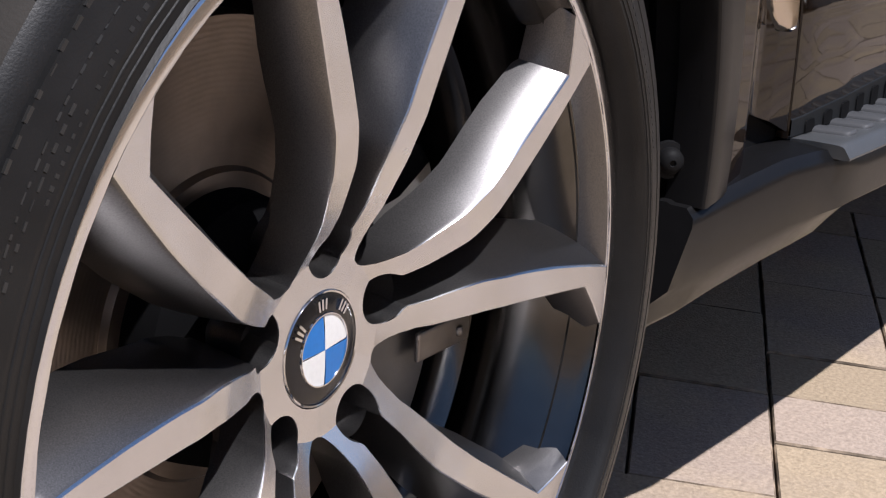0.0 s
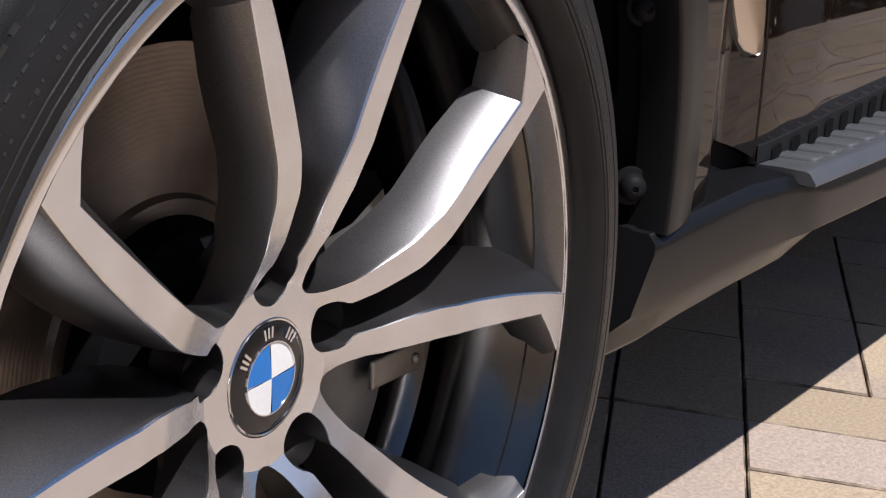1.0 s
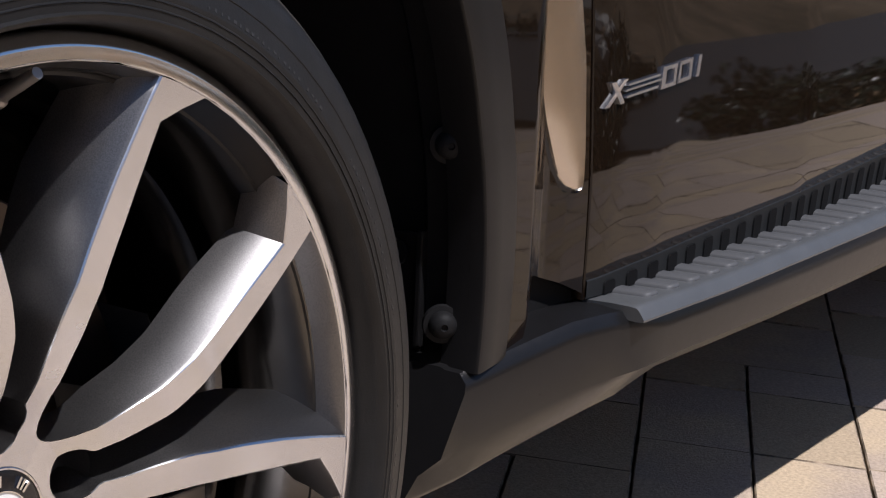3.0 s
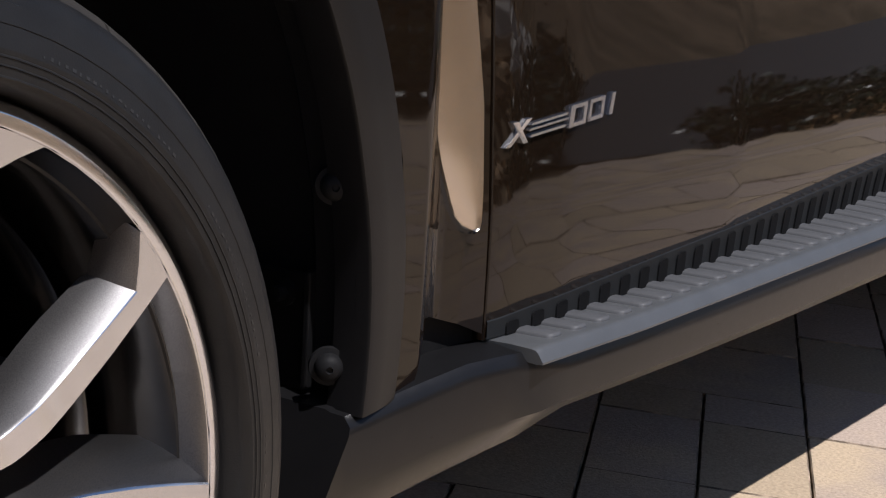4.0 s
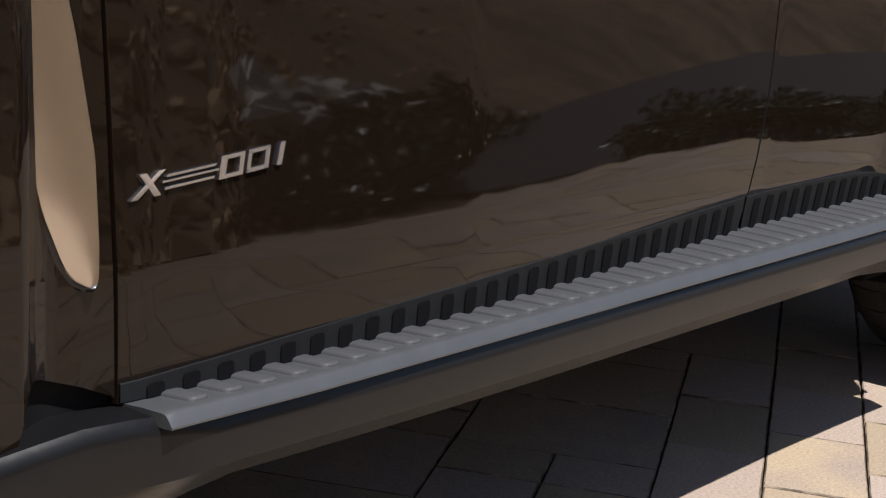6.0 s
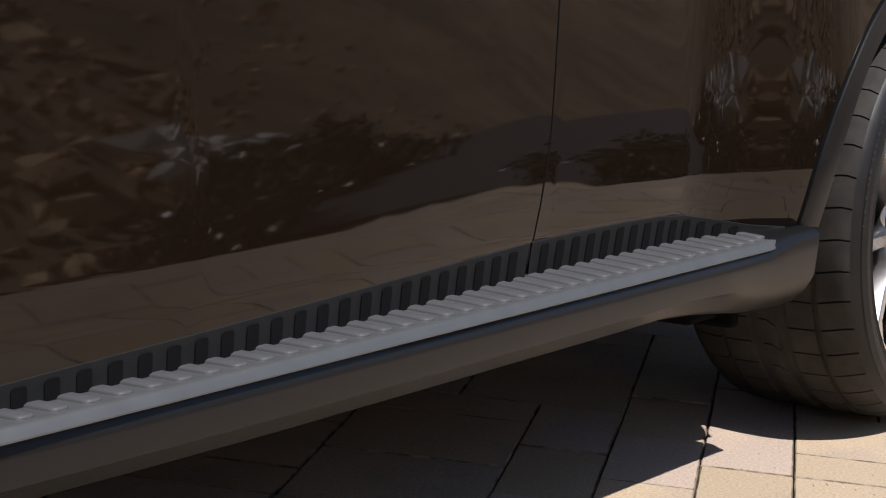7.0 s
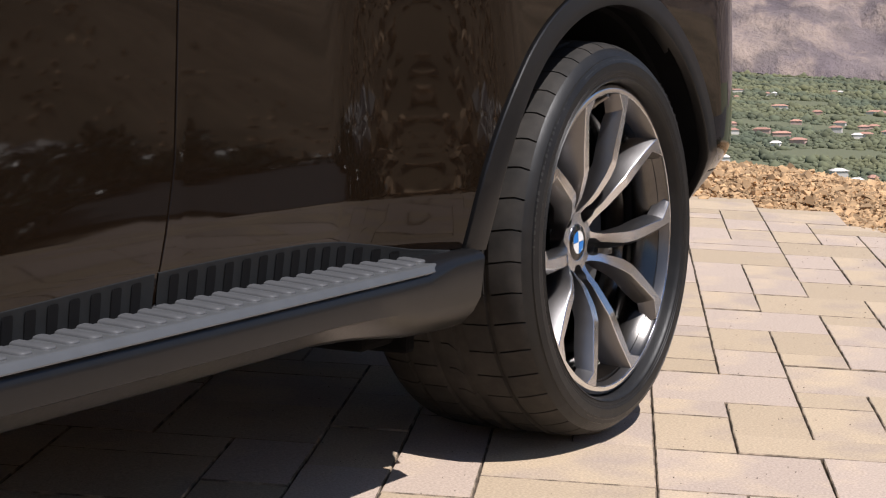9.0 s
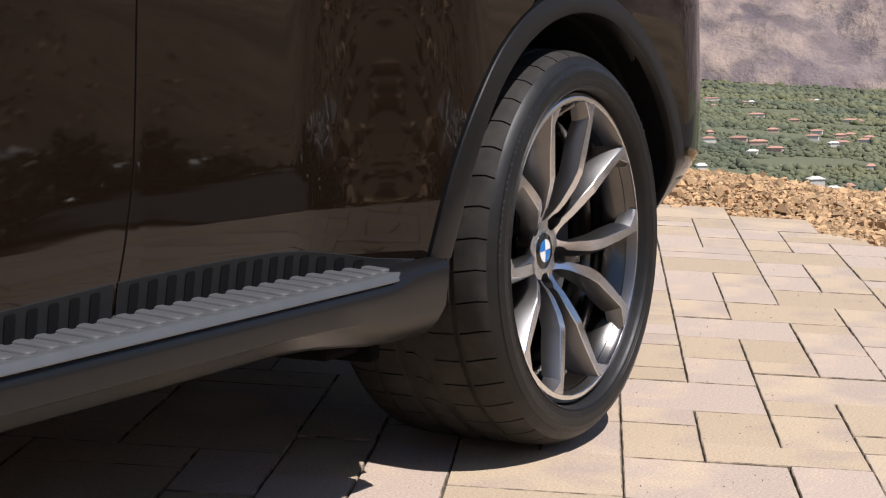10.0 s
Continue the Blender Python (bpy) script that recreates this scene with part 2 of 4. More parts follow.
# half openings of one fifth of the wheel: angle from the slot's axis, and from the window's axis, by radius
SLOT_R, SLOT_A = [0.074, 0.1, 0.125, 0.15, 0.19, 0.235, 0.272], [8.6, 7.6, 7.6, 9.6, 12.4, 15.0, 16.9]
WIN_R = [0.055, 0.056, 0.058, 0.063, 0.07, 0.08, 0.1, 0.125, 0.15, 0.19, 0.247, 0.259, 0.271]
WIN_A = [0.0, 4.0, 7.0, 11.0, 14.0, 16.5, 18.0, 19.3, 19.2, 18.2, 17.2, 14.0, 10.8]


BOLT_R, WELL_R = 0.060, 0.0168


def eased(r, xs, ys, w=0.008):
    """The table's value, averaged over a short stretch so that its bends are round."""
    if r < 0.085 or r > 0.24:
        return lerp(r, xs, ys)
    return sum(lerp(r + w * k / 3, xs, ys) for k in range(-3, 4)) / 7


def slot_half(r):
    a = 0.0
    if abs(r - BOLT_R) < WELL_R:
        a = math.degrees(math.acos(min(1, (r * r + BOLT_R**2 - WELL_R**2) / (2 * r * BOLT_R))))
    if r >= 0.0725:
        a = max(a, eased(r, SLOT_R, SLOT_A))
    return a


def spoke(recess, elbow, shear):
    """One fifth of the wheel's face: a forked spoke with its machined face and painted flanks, about the slot's axis (+x)."""
    def face_y(r):
        return lerp(r, [0.036, 0.056, 0.088, 0.122, 0.148, 0.272, 0.2745], [recess, recess, 0.45 * recess + 0.55 * elbow, 0.06 * recess + 0.94 * elbow, 0.72 * elbow, 0.0016, 0.00155])

    radii = [0.036, 0.0405, 0.0430, 0.0433, 0.0437, 0.0445, 0.046, 0.048, 0.0505, 0.053, 0.055, 0.056, 0.058, 0.0605, 0.0635, 0.067, 0.07, 0.0725, 0.075, 0.08, 0.09, 0.1, 0.108, 0.116, 0.12, 0.124, 0.128,
             0.132, 0.136, 0.14, 0.145, 0.15, 0.155, 0.163, 0.17, 0.18, 0.19, 0.2, 0.21, 0.235, 0.247, 0.259, 0.2705]
    rows = [(r, slot_half(r), 36 - eased(r, WIN_R, WIN_A)) for r in radii]
    rows += [(0.271 + k * 2e-5, lerp(0.271, SLOT_R, SLOT_A), 36 - 10.8 * (1 - k / 6)) for k in range(7)]
    rows += [(0.272 + k * 2e-5, 16.9 * (1 - k / 8), 36.0) for k in range(9)]
    rows += [(0.2745, 0.0, 36.0)]
    bm = bmesh.new()

    def place(r, a, y):
        t = radians(a)
        return Vector((r * math.cos(t), y, r * math.sin(t)))

    for side in (1, -1):
        face = [[place(r, side * (c + (b - c) * j / 4), face_y(r)) for j in range(5)] for r, c, b in rows]
        sheet(bm, face, mat=0, flip=side > 0)
        for k, edge in ((0, [f[0] for f in face]), (1, [f[-1] for f in face])):
            keep = [i for i, (r, c, b) in enumerate(rows) if (c > 0.01 if k == 0 else b < 35.99 and r < 0.2708)]
            lo, hi = max(0, keep[0] - 1), min(len(rows) - 1, keep[-1] + 1)
            line = [edge[i] for i in range(lo, hi + 1)]
            flank = []
            for depth, share in ((0, 0), (0.0011, 0.075), (0.0035, 0.15), (0.008, 0.27), (0.015, 0.45), (0.025, 0.66), (0.037, 0.85), (0.052, 1.0)):
                row = []
                for i, p in enumerate(line):
                    d = (line[min(i + 1, len(line) - 1)] - line[max(i - 1, 0)])
                    d.y = 0
                    nrm = Vector((d.z, 0, -d.x)).normalized() * (side if k == 0 else -side)
                    r, angle = math.hypot(p.x, p.z), math.degrees(math.atan2(p.z, p.x))
                    start = p
                    if k == 1 and r > 0.247 and abs(angle) < 25.5:
                        # below the face the corner of the window runs on straight
                        straight = 36 - lerp(r, [0.247, 0.271], [17.2, 15.6])
                        t = radians(side * straight)
                        nrm = Vector((-math.sin(t), 0, math.cos(t))) * side
                    s = share * lerp(r, [0.05, 0.08, 0.10, 0.13, 0.18, 0.25, 0.2709, 0.2712], [0.0006, 0.0016, 0.0048, 0.0085, 0.0125, 0.0140, 0.0145, 0.010])
                    if k == 0:
                        s *= lerp(r, [0.10, 0.2, 0.272], [1.0, 1.5, 1.3])
                    q = start + nrm * s
                    q.y = p.y + depth * lerp(r, [0.05, 0.1, 0.2, 0.28], [0.8, 1.0, 1.0, 0.8]) * (1.0 if k == 0 else 0.68)
                    row.append(q)
                flank.append(row)
            sheet(bm, flank[:2], mat=0, flip=(side > 0) == (k == 0))
            sheet(bm, flank[1:], mat=1, flip=(side > 0) == (k == 0))
    bmesh.ops.remove_doubles(bm, verts=bm.verts, dist=4e-6)
    return bm


def tyre(width, blocks, flat, foot_y):
    """The tyre with rounded side walls, four grooves round it and cross cuts in its shoulders."""
    bm = bmesh.new()
    w = width
    prof = [(0.262, 0.022), (0.2870, 0.0160), (0.2898, 0.0095), (0.2912, 0.0000), (0.2928, -0.006), (0.2942, -0.0122), (0.297, -0.0145), (0.2985, -0.0125), (0.3030, -0.0137), (0.3034, -0.0146), (0.3040, -0.0146), (0.3044, -0.0140), (0.3080, -0.0150), (0.3084, -0.0158), (0.3092, -0.0158), (0.3096, -0.0152), (0.312, -0.016),
            (0.326, -0.0165), (0.3265, -0.0172), (0.338, -0.0125), (0.3385, -0.0095), (0.347, -0.004), (0.3525, 0.003), (0.357, 0.010), (0.3605, 0.018),
            (0.363, 0.028), (0.3655, 0.045), (0.3663, 0.058), (0.360, 0.060), (0.360, 0.068), (0.3672, 0.070)]
    prof = [(r, y + flat * (1 - abs(r - 0.331) / 0.034) if 0.297 < r < 0.365 and y < 0.05 else y) for r, y in prof]
    fine = []
    for (ra, ya), (rb, yb) in zip(prof, prof[1:]):
        fine.append((ra, ya))
        if 0.2985 <= ra and rb <= 0.3265 and rb - ra > 0.01:
            n = round((rb - ra) / 0.0024)
            fine += [(ra + (rb - ra) * k / (2 * n), ya + (yb - ya) * k / (2 * n) - (0.00022 if k % 2 else 0.0)) for k in range(1, 2 * n)]
    prof = fine + prof[-1:]
    third = w / 2 - 0.07
    half = prof + [(0.368, 0.07 + third * 0.55), (0.361, 0.071 + third * 0.57), (0.361, 0.071 + third * 0.8), (0.3685, 0.072 + third * 0.82), (0.3687, w / 2)]
    full = half + [(r, w - y) for r, y in half[::-1][1:]]
    cut = [0.0065 if (0.3565 < r and y < 0.0585) or (0.3565 < r and y > w - 0.0585) else 0.0 for r, y in full]
    mid = [0.003 if (0.3655 < r and 0.069 < y < w - 0.069) else 0.0 for r, y in full]
    step = 2 * math.pi / blocks
    rows = []
    for b in range(blocks):
        for f, deep in ((0.0, 0), (0.48, 0), (0.938, 0), (0.943, 1), (0.997, 1)):
            row = []
            for (r, y), c, m in zip(full, cut, mid):
                bend = step * 0.12 * math.sin(min(1.0, abs(y - 0.02) / 0.05) * 1.2) * (1 if y < w / 2 else -1)
                a = (b + f) * step + bend
                rr = r - (c + m) * deep
                row.append((rr * math.cos(a), y, rr * math.sin(a)))
            rows.append(row)
    sheet(bm, rows, rings=True)
    for f in bm.faces:
        c = f.calc_center_median()
        f.material_index = 1 if math.hypot(c.x, c.z) > 0.3525 else 0
    # the foot, pressed flat on the ground
    for v in bm.verts:
        low = -HUB + 0.0005 + FALL_Y * (v.co.y + foot_y)
        if v.co.z < low + 0.012:
            v.co.z = max(v.co.z, low)
    return bm


def bars_on_ring(bm, r0, r1, y, start, end, n, fill=0.6, lift=0.0006):
    """Plain raised bars along an arc of the side wall."""
    for i in range(n):
        if random.random() < 0.12:
            continue
        a0 = radians(start + (end - start) * i / n)
        a1 = a0 + radians(abs(end - start) / n * fill * random.uniform(0.5, 1.3)) * (1 if end > start else -1)
        lo, hi = r0 + (r1 - r0) * random.choice((0.0, 0.0, 0.1, 0.35)), r1 - (r1 - r0) * random.choice((0.0, 0.0, 0.1, 0.4))
        pts = [(lo, a0), (hi, a0), (hi, a1), (lo, a1)]
        top = [bm.verts.new((r * math.cos(a), y(r) - lift, r * math.sin(a))) for r, a in pts]
        low = [bm.verts.new((r * math.cos(a), y(r) + 0.001, r * math.sin(a))) for r, a in pts]
        bm.faces.new(top)
        for j in range(4):
            bm.faces.new((top[j], low[j], low[(j + 1) % 4], top[(j + 1) % 4]))
    bmesh.ops.recalc_face_normals(bm, faces=bm.faces)


def wheel(place, recess, elbow, width, turn, emblem_turn, flat, shear, label):
    """A road wheel: the barrel carries the spokes, lip, cap and tyre. The outer face looks to -y."""
    bm = bmesh.new()
    revolve(bm, [(0.2745, 0.0024), (0.2715, 0.012), (0.262, 0.024), (0.256, 0.042), (0.248, 0.062), (0.246, 0.085), (0.250, 0.092), (0.240, 0.105), (0.236, 0.16),
                 (0.250, 0.20), (0.255, width - 0.01), (0.272, width - 0.006)], 120)
    w = part("wheel", bm, BARREL, car, label, place, True)
    bm = bmesh.new()
    revolve(bm, [(0.2722, 0.0040), (0.2722, 0.0012), (0.2726, 0.0008), (0.2790, 0.0007), (0.2802, 0.0010), (0.2814, 0.0018), (0.2850, 0.0050), (0.2864, 0.0066), (0.2873, 0.0086), (0.2877, 0.0105), (0.2865, 0.014)], 200)
    part("rim_lip", bm, LIP, w, "bright machined rim lip", smooth=True)
    base = spoke(recess, elbow, shear)
    lift = shear * recess
    for k in range(5):
        bm = base.copy()
        bmesh.ops.transform(bm, matrix=Matrix.Rotation(-radians(turn + 72 * k), 4, "Y"), verts=bm.verts)
        for v in bm.verts:
            v.co.z += shear * max(0.0, v.co.y - 0.002)
        part("spoke", bm, [MACHINED, WHEEL_GREY], w, "forked spoke with machined face", smooth=True, sharp=24)
    base.free()
    for k in range(5):
        a = radians(turn + 72 * k)
        bm = bmesh.new()
        revolve(bm, [(0.0170, recess + 0.0008), (0.0172, recess + 0.010), (0.0163, recess + 0.020), (0.0135, recess + 0.028), (0.008, recess + 0.0325), (0.0001, recess + 0.034)], 32)
        part("bolt_well", bm, WHEEL_GREY, w, "", (BOLT_R * math.cos(a), 0, BOLT_R * math.sin(a) + lift), True)
        bm = bmesh.new()
        revolve(bm, [(0.0095, recess + 0.034), (0.0092, recess + 0.024), (0.0082, recess + 0.0225), (0.0048, recess + 0.0225), (0.0044, recess + 0.026), (0.0001, recess + 0.026)], 6)
        part("wheel_bolt", bm, BLACK, w, "", (BOLT_R * math.cos(a), 0, BOLT_R * math.sin(a) + lift))
    bm = bmesh.new()
    y = recess + 0.003
    revolve(bm, [(0.0362, y + 0.002), (0.0360, y - 0.0025), (0.0350, y - 0.0040), (0.0340, y - 0.0036), (0.0338, y - 0.0025)], 64)
    part("cap_ring", bm, CHROME, w, "bright ring round the centre cap", (0, 0, lift), True)
    bm = bmesh.new()
    revolve(bm, [(0.0338, y - 0.0028), (0.030, y - 0.0042), (0.0222, y - 0.0052), (0.0222, y)], 64)
    part("centre_cap", bm, BLACK, w, "black enamel centre cap ring", (0, 0, lift), True)
    bm = bmesh.new()
    revolve(bm, [(0.0228, y - 0.0050), (0.0224, y - 0.0062), (0.0217, y - 0.0062), (0.0214, y - 0.0050)], 64)
    part("emblem_ring", bm, CHROME, w, "", (0, 0, lift), True)
    for q in range(4):
        bm = bmesh.new()
        a0 = radians(emblem_turn + 90 * q) + 0.03
        revolve(bm, [(0.0216, y - 0.0054), (0.012, y - 0.0060), (0.0003, y - 0.0062)], 10, a0, a0 + math.pi / 2 - 0.06)
        part("emblem_quarter", bm, WHITE if q % 2 == 0 else BLUE, w, "white enamel quarter" if q % 2 == 0 else "blue enamel quarter", (0, 0, lift), True)
    bm = bmesh.new()
    revolve(bm, [(0.0216, y - 0.0050), (0.0003, y - 0.0057)], 48)
    part("emblem_back", bm, CHROME, w, "", (0, 0, lift))
    for a, tilt in ((142, 0), (92, 0), (48, 0)):
        bm = bmesh.new()
        for off in (-0.0032, 0.0, 0.0032):
            t = radians(a + emblem_turn) + off / 0.028
            m = Matrix.Translation((0.0282 * math.cos(t), y - 0.0050, 0.0282 * math.sin(t))) @ Matrix.Rotation(-t, 4, "Y")
            box(bm, (-0.0034, -0.0008, -0.0008), (0.0034, 0.0008, 0.0008))
            bmesh.ops.transform(bm, matrix=m, verts=bm.verts[-8:])
        part("cap_mark", bm, CHROME, w, "raised bright bar mark", (0, 0, lift))
    t = part("tyre", tyre(width, 42, flat, place[1]), [RUBBER, TREAD], w, "low profile black rubber tyre", smooth=True)

    def wall(r):
        return lerp(r, [0.2985, 0.312, 0.326, 0.338, 0.347], [-0.0125, -0.016, -0.0165, -0.0125, -0.004]) + (flat * (1 - abs(r - 0.331) / 0.034) if 0.297 < r < 0.365 else 0.0)

    random.seed(int(recess * 1000))
    bm = bmesh.new()
    bars_on_ring(bm, 0.3312, 0.3332, wall, 118, 62, 22, 0.8)
    bars_on_ring(bm, 0.3290, 0.3312, wall, 245, 300, 20, 0.8)
    bars_on_ring(bm, 0.3300, 0.3320, wall, 20, -32, 18, 0.75)
    bars_on_ring(bm, 0.3345, 0.3385, wall, 178, 128, 26, 0.55)
    bars_on_ring(bm, 0.3250, 0.3268, wall, 172, 132, 30, 0.6)
    bars_on_ring(bm, 0.3205, 0.3222, wall, 168, 140, 18, 0.6)
    tagged(part("side_wall_marking", bm, RUBBER_MARK, w, "raised bars of moulded marking"), kind="stuff")
    bm = bmesh.new()
    for s in (70, 38, 5, -25, 150, 200):
        bars_on_ring(bm, 0.3145, 0.3166, wall, s, s - 24, 22, 0.4, 0.0004)
    tagged(part("small_marking", bm, RUBBER_MARK, w, "small raised bars of moulded marking"), kind="stuff")
    bm = bmesh.new()
    a = radians(92)
    m = Matrix.Translation((0.252 * math.cos(a), 0.03, 0.252 * math.sin(a)))
    revolve(bm, [(0.0001, -0.03), (0.0035, -0.03), (0.004, -0.016), (0.0042, 0.0), (0.006, 0.002), (0.006, 0.02)], 14)
    bmesh.ops.transform(bm, matrix=m @ Matrix.Rotation(-0.5, 4, "X"), verts=bm.verts)
    part("tyre_valve", bm, STEEL, w, "steel tyre valve", smooth=True)
    return w


def tyre_word(w, word, first, step, radius, y):
    """Raised letters along the side wall, read clockwise."""
    for k, letter in enumerate(word):
        t = radians(first - step * k)
        text = bpy.data.curves.new("letter", "FONT")
        text.body, text.size, text.extrude, text.align_x, text.align_y = letter, 0.0135, 0.0006, "CENTER", "CENTER"
        source = bpy.data.objects.new("text", text)
        me = bpy.data.meshes.new_from_object(source)
        bpy.data.objects.remove(source)
        me.materials.append(RUBBER_MARK)
        ob = new("letter", me)
        ob.parent = w
        ob.matrix_local = Matrix.Translation((radius * math.cos(t), y, radius * math.sin(t))) @ Matrix.Rotation(-(t - math.pi / 2), 4, "Y") @ Matrix.Rotation(math.pi / 2, 4, "X")


def far_copy(w, place):
    made = new("wheel", w.data)
    made.parent = car
    made.location = place
    made.rotation_euler = (0, 0, math.pi)
    tagged(made, w["label"])
    for c in w.children:
        d = new(c.name.split(".")[0], c.data)
        d.parent, d.location, d.rotation_euler = made, c.location, c.rotation_euler
        for key in ("label", "kind"):
            if key in c:
                d[key] = c[key]


front_wheel = wheel(FRONT, 0.046, 0.014, 0.275, 16.8, 4, 0.011, 0.10, "front alloy wheel, grey with machined faces")
rear_wheel = wheel(REAR, 0.072, 0.028, 0.315, -15.2, 4, 0.0, -0.10, "deeply dished rear alloy wheel, grey with machined faces")
far_copy(front_wheel, (0.0, 1.90, HUB + 1.90 * FALL_Y))
far_copy(rear_wheel, (2.933, 1.95, HUB + 1.95 * FALL_Y))


tyre_word(rear_wheel, "OUTSIDE", 57.0, 3.3, 0.3315, -0.0152)


def brake(place, depth):
    bm = bmesh.new()
    revolve(bm, [(0.085, depth), (0.095, depth), (0.098, depth + 0.004), (0.188, depth + 0.004), (0.190, depth + 0.008), (0.190, depth + 0.028), (0.1, depth + 0.03)], 96)
    part("brake_disc", bm, DISC, car, "brushed steel brake disc", place, True)
    bm = bmesh.new()
    revolve(bm, [(0.0001, depth - 0.03), (0.07, depth - 0.03), (0.082, depth - 0.022), (0.086, depth + 0.004)], 48)
    part("wheel_hub", bm, UNDER, car, "dark wheel hub", place, True)
    bm = bmesh.new()
    rows = []
    for i in range(13):
        a = radians(-38 + 62 * i / 12)
        rows.append([(r * math.cos(a), y, r * math.sin(a)) for r, y in
                     ((0.125, depth - 0.004), (0.128, depth - 0.030), (0.150, depth - 0.038), (0.190, depth - 0.036), (0.205, depth - 0.02), (0.206, depth + 0.05))])
    sheet(bm, rows)
    part("brake_caliper", bm, CALIPER, car, "grey cast brake caliper", place, True)
    bm = bmesh.new()
    box(bm, (0.150, depth - 0.050, -0.055), (0.214, depth - 0.046, -0.034), 0.0018)
    box(bm, (0.196, depth - 0.053, -0.049), (0.204, depth - 0.048, -0.041), 0.003)
    part("caliper_clip", bm, STEEL, car, "plain steel caliper clip", place)
    bm = bmesh.new()
    revolve(bm, [(0.243, depth + 0.07), (0.18, depth + 0.075), (0.05, depth + 0.08), (0.03, depth + 0.16)], 64)
    part("dust_shield", bm, UNDER, car, "black splash shield behind the disc", place, True)


brake(FRONT, 0.125)
brake(REAR, 0.150)


# ---- body side
def plate_back(x):
    return lerp(x, [0.45, 0.655, 1.1, 1.4, 1.8, 2.3, 2.55], [0.04, 0.004, 0.012, 0.026, 0.050, 0.048, 0.03])


def plate_top(x):
    return lerp(x, [0.655, 1.1, 1.5, 1.8], [0.3965, 0.398, 0.402, 0.4055])


def side_y(x, z):
    """How far in the body's near side lies."""
    y = lerp(z, [0.30, 0.40, 0.43, 0.46, 0.50, 0.56, 0.62, 0.70, 0.80, 0.90, 0.98, 1.04, 1.08], [0.034, 0.019, 0.012, 0.007, 0.003, 0.0005, 0.0, 0.0005, 0.002, 0.005, 0.011, 0.022, 0.038])
    if z < 0.55:
        y *= lerp(x, [0.56, 0.66, 1.8], [0.0, 0.3, 1.0])
    y += lerp(x, [0.0, 0.45, 0.50, 0.538, 0.545, 0.556, 0.569, 0.578, 0.60, 0.63, 0.66, 0.75, 1.1, 1.4, 1.8, 2.15, 3.4, 4.0], [0.016, 0.018, 0.0185, 0.0185, 0.0203, 0.0252, 0.0282, 0.0275, 0.0225, 0.0165, 0.0125, 0.009, 0.010, 0.019, 0.033, 0.035, 0.03, 0.03])
    y += 0.04 * max(0.0, z - 0.50) * (1 - smooth_step(x, 1.0, 1.8)) * smooth_step(x, 0.54, 0.66)
    y -= 0.085 * smooth_step(x, 2.16, 2.58) * (1 - smooth_step(x, 3.45, 3.85)) * (1 - smooth_step(z, 0.85, 1.15))
    y += 0.25 * max(0.0, x - 3.50) ** 2 + 1.6 * max(0.0, x - 3.74) ** 2
    y += 0.55 * max(0.0, -0.35 - x) ** 2
    y += 0.65 * max(0.0, 0.50 - z) * smooth_step(x, 3.30, 3.50)
    return y


def shell_panel(name, zs, left, right, cols, mat, label, inset=0.012, sag=None, warp=None):
    """A body panel between two edges, with its rim turned inwards."""
    bm = bmesh.new()
    grid = []
    for z in zs:
        a, b = left(z), right(z)
        row = [a + (b - a) * j / cols for j in range(cols + 1)]
        grid.append([(x, warp(x, z) if warp else z) for x in row])
    pts = [[Vector((x, side_y(x, z), z - (sag(x) * (1 - smooth_step(z, 0.4085, 0.49)) if sag else 0.0))) for x, z in row] for row in grid]
    sheet(bm, pts)
    ring = [pts[0][j] for j in range(cols + 1)] + [r[-1] for r in pts[1:]] + [pts[-1][j] for j in range(cols - 1, -1, -1)] + [r[0] for r in pts[-2:0:-1]]
    mid = sum(ring, Vector()) / len(ring)
    soft = [p + Vector((0.0012 * (1 if p.x > mid.x else -1), 0.002, 0.0)) for p in ring]
    back = [p + Vector((0, inset, 0)) for p in soft]
    sheet(bm, [ring, soft, back], closed=True)
    merged(bm)
    return part(name, bm, mat, car, label, smooth=True)


def spread(a, b, n):
    return [a + (b - a) * i / n for i in range(n + 1)]


def arch_out(z):
    """x of the seam behind the front wheel arch trim."""
    return lerp(z, [0.377, 0.39, 0.48, 0.565, 0.69, 0.80, 0.88, 0.93], [0.503, 0.503, 0.505, 0.500, 0.454, 0.356, 0.22, 0.0])


def fender_right(z):
    return lerp(z, [0.377, 0.42, 0.60, 0.812, 1.02], [0.632, 0.630, 0.624, 0.616, 0.612])


def fender_foot(x, z):
    """Pulls the fender's lower edge up to its notch ahead of the step."""
    foot = lerp(x, [0.503, 0.527, 0.534, 0.540, 0.546, 0.552, 0.560, 0.60, 0.64], [0.377, 0.378, 0.385, 0.402, 0.422, 0.430, 0.430, 0.417, 0.400])
    return z if z > 0.5 else foot + (z - 0.377) / (0.5 - 0.377) * (0.5 - foot)


def seam_b(z):
    return lerp(z, [0.42, 0.595, 0.812, 1.02], [1.748, 1.784, 1.805, 1.82])


ARCH_X = 2.955


def rear_arch(z, a=0.507, b=0.477):
    return ARCH_X - a * math.sqrt(max(0.0, 1 - ((z - HUB) / b) ** 2))


